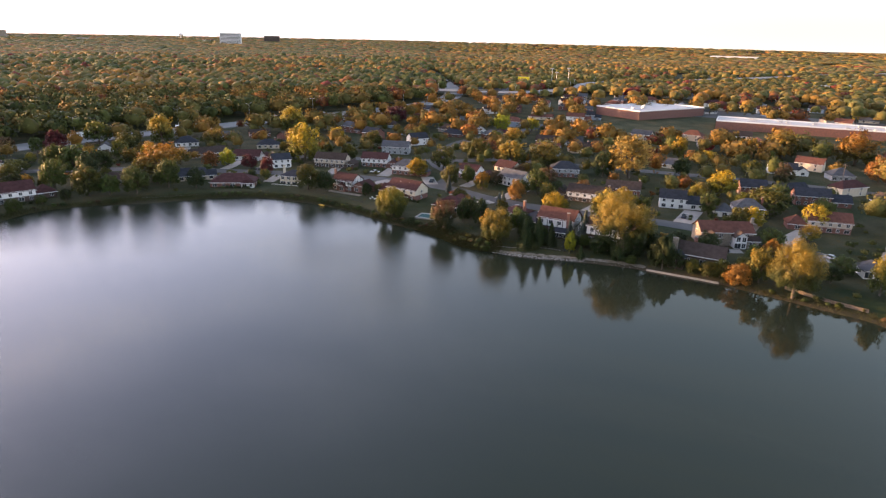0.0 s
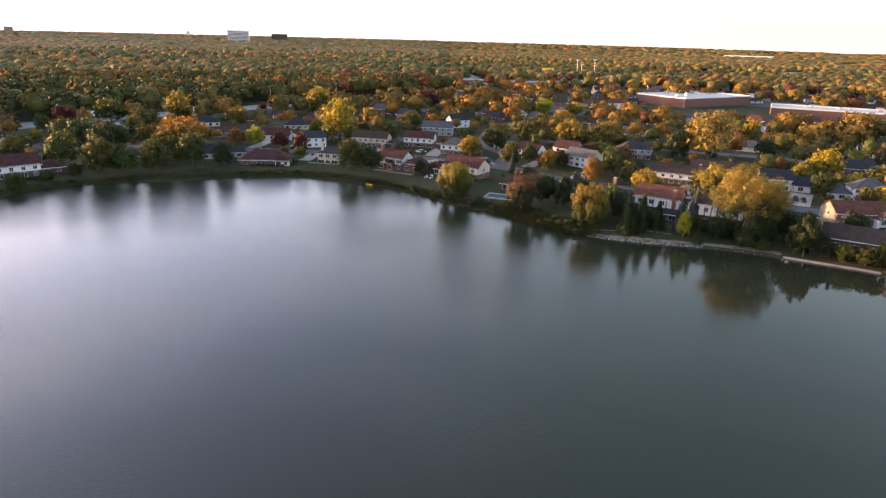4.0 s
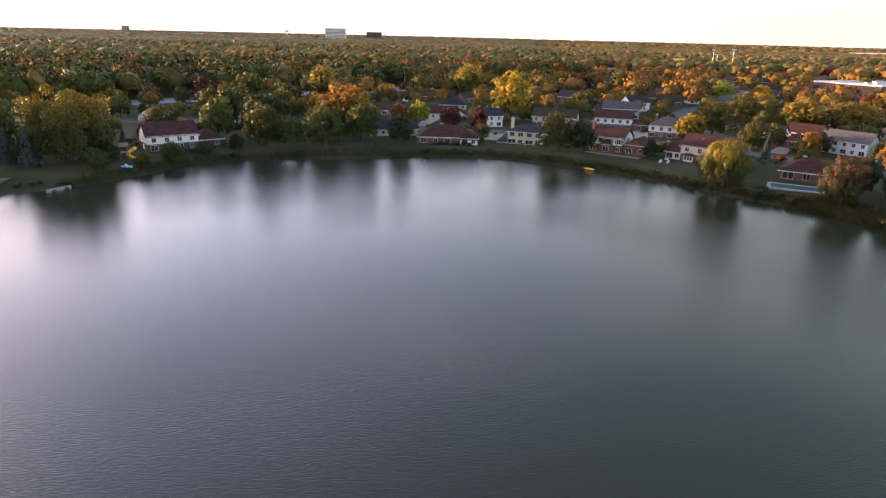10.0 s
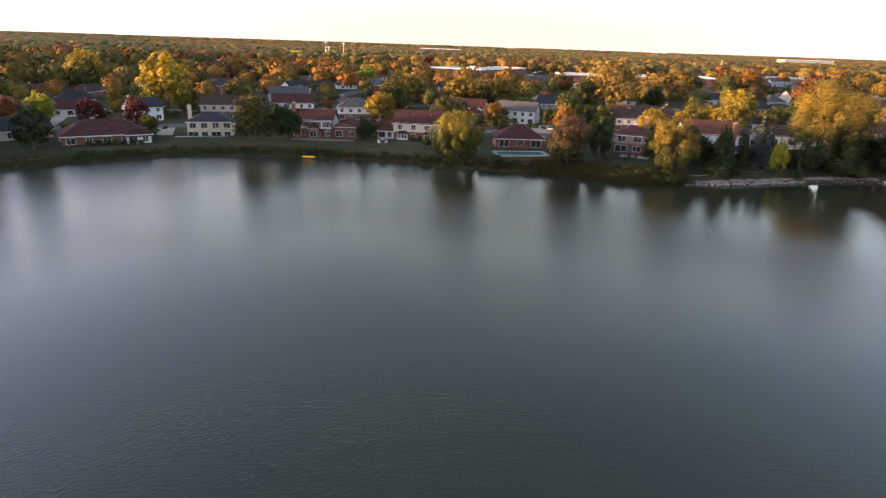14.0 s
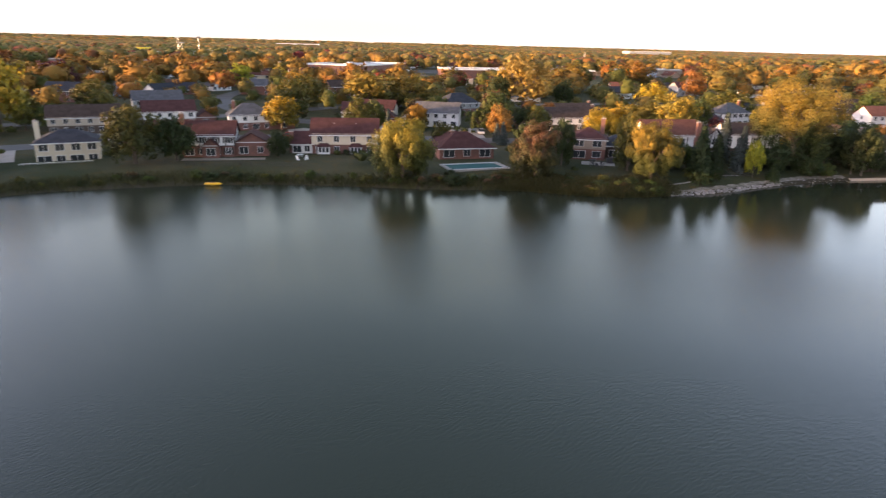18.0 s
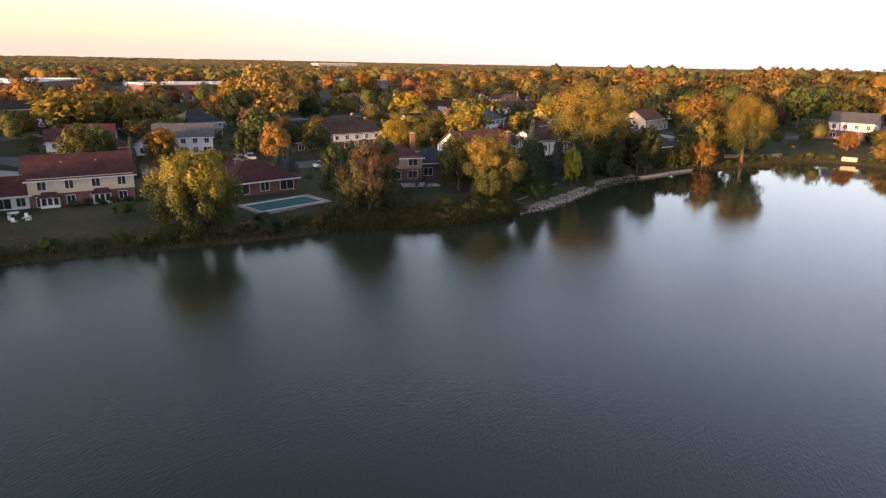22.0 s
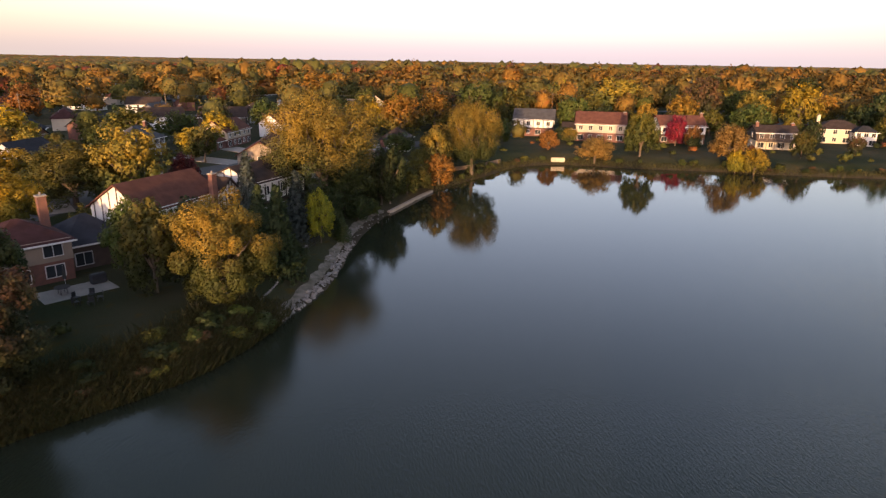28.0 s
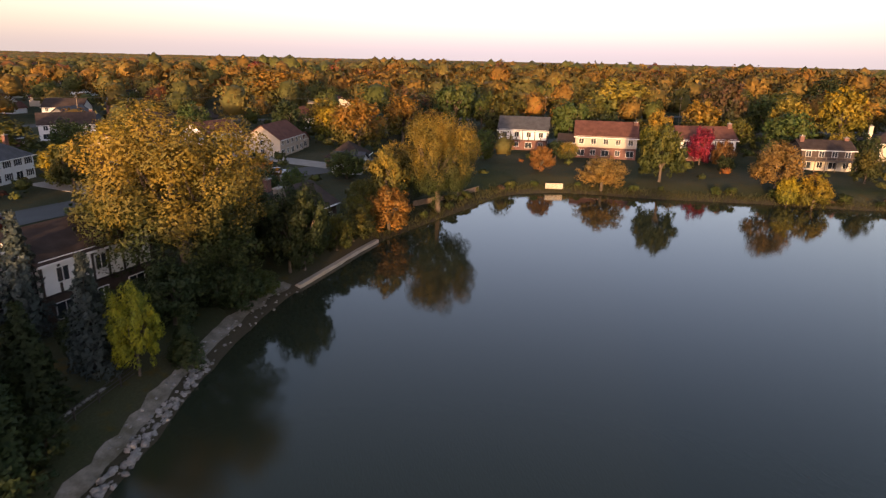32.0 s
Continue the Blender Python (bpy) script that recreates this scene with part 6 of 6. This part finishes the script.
lorry(-141.6, 393.2, 52, "white truck with a long trailer on the highway")
lorry(-189.1, 349.9, 236, "white truck with a pale trailer on the highway")
for x, y, a, p_ in ((-92.0, 470.2, 55, "white"), (-84.0, 486.1, 55, "dark"), (-78.0, 487.1, 55, "silver"), (-70.0, 505.1, 53, "white"), (-104.0, 478.2, 235, "silver")):
    car(x, y, a, p_, p_ + " car on the pale highway", GZ + 0.5)
for x, y, a, p_ in ((12.0, 246.0, -30, "red"), (24.0, 250.0, 70, "dark"), (-4.0, 268.0, -20, "white"), (60.0, 226.0, 50, "silver"), (-60.0, 270.1, 0, "dark"), (58.0, 205.0, -36, "white"), (120.9, 196.0, 60, "dark"), (150.0, 150.0, -60, "silver")):
    car(x, y, a, p_, p_ + " car parked beside the street")

# ---- drives ----
def drive(pts, w_, label="pale concrete drive beside a house"):
    strip("driveway", pts, w_, GZ + 0.09, CONCRETE, label, "driveway", step=2)


for pts, w_ in (([(-119.4, 328.2), (-115.7, 316.7)], 7), ([(-75.5, 291.9), (-77.7, 270.3)], 5), ([(-24, 276.9), (-26, 263.5)], 5), ([(4.4, 279.8), (0.3, 261)], 6), ([(21.5, 261.2), (23.9, 245.1)], 6), ([(46.7, 256.2), (38.5, 241.5)], 5), ([(65.1, 237.6), (52.9, 220.9)], 6), ([(97.5, 219.2), (85.3, 202.5)], 6), ([(128.8, 206.4), (117.7, 188.7)], 7), ([(145.5, 191.1), (133.3, 174.5)], 6), ([(37.7, 209.3), (48.8, 215.6)], 5), ([(63, 194), (69.1, 202.3)], 5), ([(85.5, 194.2), (91.6, 197.4)], 5), ([(159.6, 180.9), (142.6, 165.4)], 6), ([(180.4, 163), (159.6, 138.5)], 6), ([(137.4, 154.2), (149.5, 149.3)], 6), ([(-49.9, 243.7), (-47.9, 259)], 5), ([(-3.5, 242.8), (4.6, 252.3)], 5)):
    drive(pts, w_)

# ---- pool, terrace and garden things ----
pm = pose(25.3, 190.3, 2.36, 0, 0, -21)
pool = thing("swimming_pool", "covered turquoise swimming pool with a pale concrete deck", "pool", pm)
part("deck", box(-6.6, 6.2, -3.4, -2.75, -1.2, 0.05), CONCRETE, pool, "pale concrete pool deck")
part("deck", box(-6.6, 6.2, 2.55, 3.6, -1.2, 0.05), CONCRETE, pool)
part("deck", box(-6.6, -5.8, -2.75, 2.55, -1.2, 0.05), CONCRETE, pool)
part("deck", box(5.0, 6.2, -2.75, 2.55, -1.2, 0.05), CONCRETE, pool)
part("cover", box(-5.8, 5.0, -2.75, 2.55, -1.2, 0.02), POOLW, pool, "taut turquoise pool cover")
part("coping", box(-5.9, 5.1, -2.87, -2.75, 0.05, 0.1), TRIM, pool)
part("coping", box(-5.9, 5.1, 2.55, 2.67, 0.05, 0.1), TRIM, pool)

pt = thing("patio", "pale paved patio with dark garden furniture beside the house", "patio", pose(50, 178.5, 2.2, 0, 0, -52))
for i in range(7):
    for j in range(4):
        part("slab", box(-3.5 + i, -2.53 + i, -2 + j, -1.03 + j, -0.3, 0.05), CONCRETE, pt)


def garden_chair(x, y, ang, material=BLACK, z=2.26, label="dark garden chair on a paved patio"):
    c = thing("garden_chair", label, "chair", pose(x, y, z, 0, 0, ang), "garden chairs")
    part("seat", box(-0.27, 0.27, -0.27, 0.27, 0.4, 0.46, 0.02), material, c)
    part("backrest", box(-0.27, 0.27, 0.24, 0.3, 0.46, 0.98, 0.02), material, c)
    for sx in (-0.24, 0.24):
        for sy in (-0.24, 0.24):
            part("leg", box(sx - 0.03, sx + 0.03, sy - 0.03, sy + 0.03, 0, 0.4), material, c)


def garden_table(x, y, material=BLACK, z=2.26, label="dark garden table on a paved patio"):
    c = thing("garden_table", label, "table", pose(x, y, z))
    part("tabletop", tube((0, 0, 0.7), (0, 0, 0.75), 0.75, 0.75, 18), material, c)
    for a in range(4):
        part("leg", tube((0.45 * math.cos(a * 1.57), 0.45 * math.sin(a * 1.57), 0), (0.4 * math.cos(a * 1.57), 0.4 * math.sin(a * 1.57), 0.7), 0.035, 0.035, 6), material, c)


garden_table(49.2, 179.5)
for i in range(5):
    a = i * 1.257
    garden_chair(46.4 + 1.15 * math.cos(a), 176.2 + 1.15 * math.sin(a), math.degrees(a) - 90)
gr = thing("grill", "covered black barbecue grill on a patio", "grill", pose(52.2, 177.1, 2.26, 0, 0, -52))
part("cover", box(-0.8, 0.8, -0.35, 0.35, 0.0, 1.1, 0.12), BLACK, gr)
um = thing("parasol", "folded dark garden parasol on a patio", "parasol", pose(51, 179.9, 2.26))
part("pole", tube((0, 0, 0), (0, 0, 2.5), 0.03, 0.03, 6), METAL, um)
part("canopy", tube((0, 0, 1.0), (0, 0, 2.45), 0.22, 0.05, 8), BLACK, um)
garden_table(1.5, 219.9, TRIM, 1.95, "white garden table on the grass terrace")
for i in range(4):
    a = i * 1.57 + 0.4
    garden_chair(0.2 + 1.2 * math.cos(a), 216.6 + 1.2 * math.sin(a), math.degrees(a) - 90, TRIM, 1.95, "white garden chair beside a white table")

# yellow boat, slide, tarpaulin, culvert
kb = thing("kayak", "small yellow kayak lying at the water's edge", "kayak", pose(-20.4, 212.1, 0.12, 0, 0, -35))
bm = bmesh.new()
bmesh.ops.create_uvsphere(bm, u_segments=14, v_segments=8, radius=1)
bmesh.ops.scale(bm, vec=(1.7, 0.42, 0.3), verts=bm.verts)
bmesh.ops.translate(bm, vec=(0, 0, 0.2), verts=bm.verts)
part("hull", bm, YELLOW, kb)
part("seat", box(-0.5, 0.4, -0.22, 0.22, 0.42, 0.55, 0.04), BLACK, kb)
bt = thing("pedal_boat", "light blue plastic boat on the bank", "boat", pose(-135.2, 179.2, 1.5, 0, 6, 40))
part("hull", box(-1.3, 1.3, -0.75, 0.75, -0.1, 0.45, 0.2), BLUEP, bt)
part("seat", box(-0.4, 0.1, -0.6, 0.6, 0.45, 0.8, 0.08), TRIM, bt)
sl = thing("play_slide", "playground frame with a twisting yellow slide", "slide", pose(-139, 187.6, 2.1, 0, 0, 40))
for i in range(10):
    a0, a1 = i * 0.55, (i + 1) * 0.55
    part("chute", tube((0.9 * math.cos(a0), 0.9 * math.sin(a0), 2.6 - i * 0.26), (0.9 * math.cos(a1), 0.9 * math.sin(a1), 2.6 - (i + 1) * 0.26), 0.42, 0.42, 9), YELLOW, sl)
for sx in (-2.6, -0.9):
    for sy in (-0.8, 0.8):
        part("post", box(sx - 0.07, sx + 0.07, sy - 0.07, sy + 0.07, -0.3, 3.6), WOODM, sl)
part("platform", box(-2.7, -0.8, -0.9, 0.9, 1.6, 1.75), WOODM, sl)
part("roof", roof_bm(-2.7, -0.8, -0.9, 0.9, 3.4, 0.7, "gable", 0.2, 0.06), WOODM, sl)
cv = thing("culvert", "pale concrete culvert with two round pipes at the shore", "culvert", pose(-138.6, 159.9, -0.45, 0, 0, 71))
bm = box(-2.7, 2.7, 0.0, 0.7, -0.8, 1.05, 0.05)
part("headwall", bm, ROCK, cv)
for sx in (-1.4, 1.4):
    part("pipe", tube((sx, -0.25, 0.4), (sx, 0.02, 0.4), 0.7, 0.7, 16), ROCK, cv)
    # flat black disc paints the dark inside onto the closed pipe end
    part("dark_disc", tube((sx, -0.26, 0.4), (sx, -0.251, 0.4), 0.6, 0.6, 16), BLACK, cv)
strip("footpath", [(-174, 191.7), (-162.3, 177.7), (-157.5, 167.7), (-151.7, 159.7), (-154.7, 146.6)], 3.0, 2.05, ASPHALT, "narrow curving asphalt footpath beside the lake", "path", step=2, thick=0.8)

# ---- rocks, gravel and sea wall along the near shore ----
def bank_line(pts, step=1.0):
    return spline(pts, False, step)


gp = thing("gravel_bank", "pale gravel path sloping to the water", "gravel bank", kind="structure")
line = bank_line([(44.2, 158.7), (50, 156.1), (57, 154), (66, 152.2), (72, 150.9), (80, 148.7), (86, 146.3), (90, 144.3)], 1.0)
bm = bmesh.new()
rows = []
for i, (x, y) in enumerate(line):
    a, b = line[max(i - 1, 0)], line[min(i + 1, len(line) - 1)]
    t_ = Vector((b[0] - a[0], b[1] - a[1], 0)).normalized()
    nrm = Vector((-t_.y, t_.x, 0))
    r = []
    for k in range(5):
        p = Vector((x, y, 0)) + nrm * ((k - 2) * (0.30 + 0.18 * noise.noise((x * 0.4, y * 0.4, 5.0))) + 0.35 * noise.noise((x * 0.6, k * 0.7, 2.0)))
        r.append(bm.verts.new((p.x, p.y, ground_at(p.x, p.y) + 0.06 + 0.09 * noise.noise((p.x * 1.5, p.y * 1.5, 0)))))
    rows.append(r)
for a, b in zip(rows, rows[1:]):
    for k in range(4):
        bm.faces.new((a[k], b[k], b[k + 1], a[k + 1]))
bm.normal_update()
for f_ in bm.faces:
    if f_.normal.z < 0:
        f_.normal_flip()
part("gravel", bm, GRAVEL, gp)

rocks = thing("riprap", "row of pale limestone boulders along the water", "rocks", kind="structure")
shapes = []
for s in range(5):
    bm = bmesh.new()
    bmesh.ops.create_icosphere(bm, subdivisions=1, radius=0.5)
    for v in bm.verts:
        v.co *= 1 + 0.35 * noise.noise(v.co * 2 + Vector((s * 5, 0, 0)))
        v.co.z *= 0.7
    shapes.append(mesh_of("boulder", bm, ROCK))
rr = random.Random(3)
line = bank_line([(44.6, 157.7), (50, 155.1), (57, 152.8), (66, 151.1), (72, 149.8)], 0.26)
for x, y in line:
    for q in range(2):
        px_, py_ = x + rr.uniform(-0.4, 0.4), y + rr.uniform(-0.4, 0.45)
        s = rr.uniform(0.25, 0.75)
        part("boulder", shapes[rr.randrange(5)], None, rocks, m=pose(px_, py_, max(0.02, ground_at(px_, py_)) + 0.08 * s, rr.uniform(0, 40), rr.uniform(0, 40), rr.uniform(0, 360)) @ Matrix.Diagonal((s, s * rr.uniform(0.7, 1.1), s * 0.8, 1)))
for x, y in bank_line([(60, 153.2), (66, 151.8), (72, 150.5), (80, 148.1), (89, 143.9)], 0.34):
    px_, py_ = x + rr.uniform(-0.9, 0.9), y + rr.uniform(-1.0, 0.9)
    s = rr.uniform(0.14, 0.42)
    part("boulder", shapes[rr.randrange(5)], None, rocks, m=pose(px_, py_, max(0.0, ground_at(px_, py_)) + 0.07, rr.uniform(0, 40), 0, rr.uniform(0, 360)) @ Matrix.Diagonal((s, s, s * 0.8, 1)))
rocks2 = thing("riprap", "scattered stones at the foot of a garden bank", "rocks", kind="structure")
line = bank_line([(-93.1, 213.4), (-83.8, 216.8), (-73.8, 221.4)], 0.5)
for x, y in line:
    px_, py_ = x + rr.uniform(-0.6, 0.6), y + rr.uniform(0.0, 0.9)
    s = rr.uniform(0.3, 0.75)
    part("boulder", shapes[rr.randrange(5)], None, rocks2, m=pose(px_, py_, max(0.02, ground_at(px_, py_)) + 0.05, rr.uniform(0, 40), 0, rr.uniform(0, 360)) @ Matrix.Diagonal((s, s, s * 0.8, 1)))

sw = thing("sea_wall", "pale concrete sea wall along the garden", "sea wall", kind="structure")
line = [(89.8, 143.2), (97, 139.1), (102.5, 136.1), (107.6, 133)]
for a, b in zip(line, line[1:]):
    d_ = Vector((b[0] - a[0], b[1] - a[1], 0))
    n_ = max(1, int(d_.length / 2.4))
    ang = math.degrees(math.atan2(d_.y, d_.x))
    for i in range(n_):
        c_ = Vector((a[0], a[1], 0)) + d_ * ((i + 0.5) / n_)
        L_ = d_.length / n_
        part("block", box(-L_ / 2 + 0.02, L_ / 2 - 0.02, -0.3, 0.35, -1.0, 0.45, 0.04), CONCRETE, sw, m=pose(c_.x, c_.y, 0, 0, 0, ang))
bw = thing("beach_wall", "low pale stone wall and sand at the water", "stone wall", kind="structure")
line = bank_line([(-93.1, 213), (-83.8, 216.1), (-73.8, 220.6)], 1.4)
for a, b in zip(line, line[1:]):
    ang = math.degrees(math.atan2(b[1] - a[1], b[0] - a[0]))
    part("stone", box(-0.66, 0.66, -0.3, 0.5, -0.6, rr.uniform(0.4, 0.6), 0.06), ROCK, bw, m=pose((a[0] + b[0]) / 2, (a[1] + b[1]) / 2 + 0.2, 0, 0, 0, ang))


def fence(label, pts, hgt=1.1, material=WOODM, board=0.9, solid=False):
    f_ = thing("fence", label, "fence")
    line = bank_line(pts, 1.8)
    for i, (a, b) in enumerate(zip(line, line[1:])):
        ang = math.degrees(math.atan2(b[1] - a[1], b[0] - a[0]))
        L_ = math.hypot(b[0] - a[0], b[1] - a[1])
        z = ground_at(*a)
        part("post", box(-0.05, 0.05, -0.05, 0.05, -0.3, hgt), material, f_, m=pose(a[0], a[1], z, 0, 0, ang))
        if solid:
            for k in range(int(L_ / 0.2)):
                part("slat", box(0.06 + k * 0.2, 0.23 + k * 0.2, -0.015, 0.015, 0.05, hgt), material, f_, m=pose(a[0], a[1], z, 0, 0, ang))
        else:
            for zz in (0.35, 0.7, 1.05):
                part("rail", box(0.05, L_ - 0.05, -0.02, 0.02, zz * hgt - 0.05, zz * hgt), material, f_, m=pose(a[0], a[1], z, 0, 0, ang))


edging = thing("stone_edging", "row of small pale stones edging a grass path", "stone edging")
for x, y in bank_line([(46, 160.4), (51.7, 158.6), (56, 158.2), (61, 157.5), (66, 155.8)], 0.4):
    s = rr.uniform(0.25, 0.45)
    part("stone", shapes[rr.randrange(5)], None, edging, m=pose(x, y, ground_at(x, y) + 0.04, 0, 0, rr.uniform(0, 360)) @ Matrix.Diagonal((s, s, s, 1)))
fence("low dark wire fence along a garden", [(54.9, 158.3), (62, 156.4), (68.1, 154.3)], 0.9, DARKTRIM)
fence("low dark fence at the edge of a terrace lawn", [(-21.7, 222.1), (-11.2, 215.8), (-2.6, 209.1)], 0.9, DARKTRIM)
fence("warm brown timber fence on the lake bank", [(122.7, 125.9), (129, 118.6), (136.8, 111.4)], 1.0, WOODM, solid=True)
fence("dark hedge-side fence beside the pool lawn", [(30.6, 184.1), (27.6, 179), (25, 176.9)], 1.0, DARKTRIM)
fence("pale timber fence by the eastern shore", [(140.2, 96.9), (139.5, 93.5)], 1.2, WALL["cream"], solid=True)

# hedges by the houses
for x, y, n_, dx, dy in ((18.6, 211.2, 7, -1.55, 1.1), (23, 187.5, 0, 0, 0), (-66, 230.5, 7, 1.8, 0.1), (35.6, 188, 5, 0.9, 1.2), (56.5, 174.6, 5, 1.1, -1.0), (-132, 197, 5, 1.5, 1.4)):
    for i in range(n_):
        bush(x + dx * i, y + dy * i, 1.1 + 0.2 * (i % 2), 0.95, "dark" if i % 3 else "green", False)


# ---- poles and wires ----
def utility_pole(x, y, ang, hgt=11.0):
    p_ = thing("utility_pole", "wooden utility pole with a crossarm", "utility pole", pose(x, y, GZ, 0, 0, ang), "utility poles")
    part("pole", tube((0, 0, -0.5), (0, 0, hgt), 0.17, 0.12, 7), WOODM, p_)
    part("crossarm", box(-1.2, 1.2, -0.06, 0.06, hgt - 0.9, hgt - 0.75), WOODM, p_)
    for sx in (-1.1, -0.4, 0.4, 1.1):
        part("insulator", tube((sx, 0, hgt - 0.75), (sx, 0, hgt - 0.55), 0.05, 0.04, 6), ROCK, p_)


UP = [(219.9, 257.7), (224.6, 212), (237.4, 167.2), (238.7, 114.7), (244.8, 62), (244.4, 8.9), (243.1, -43.8)]
for x, y in UP:
    utility_pole(x, y, 3)
for sx in (-1.1, 0.4):
    cu = bpy.data.curves.new("wire", "CURVE")
    cu.dimensions, cu.bevel_depth = "3D", 0.025
    for a, b in zip(UP, UP[1:]):
        sp_ = cu.splines.new("POLY")
        sp_.points.add(8)
        for i in range(9):
            t_ = i / 8
            sp_.points[i].co = (a[0] + (b[0] - a[0]) * t_ + sx, a[1] + (b[1] - a[1]) * t_, GZ + 10.4 - 3.2 * t_ * (1 - t_), 1)
    cu.materials.append(BLACK)
    tagged(new("power_line", cu), "dark sagging overhead wire between utility poles", "wire")
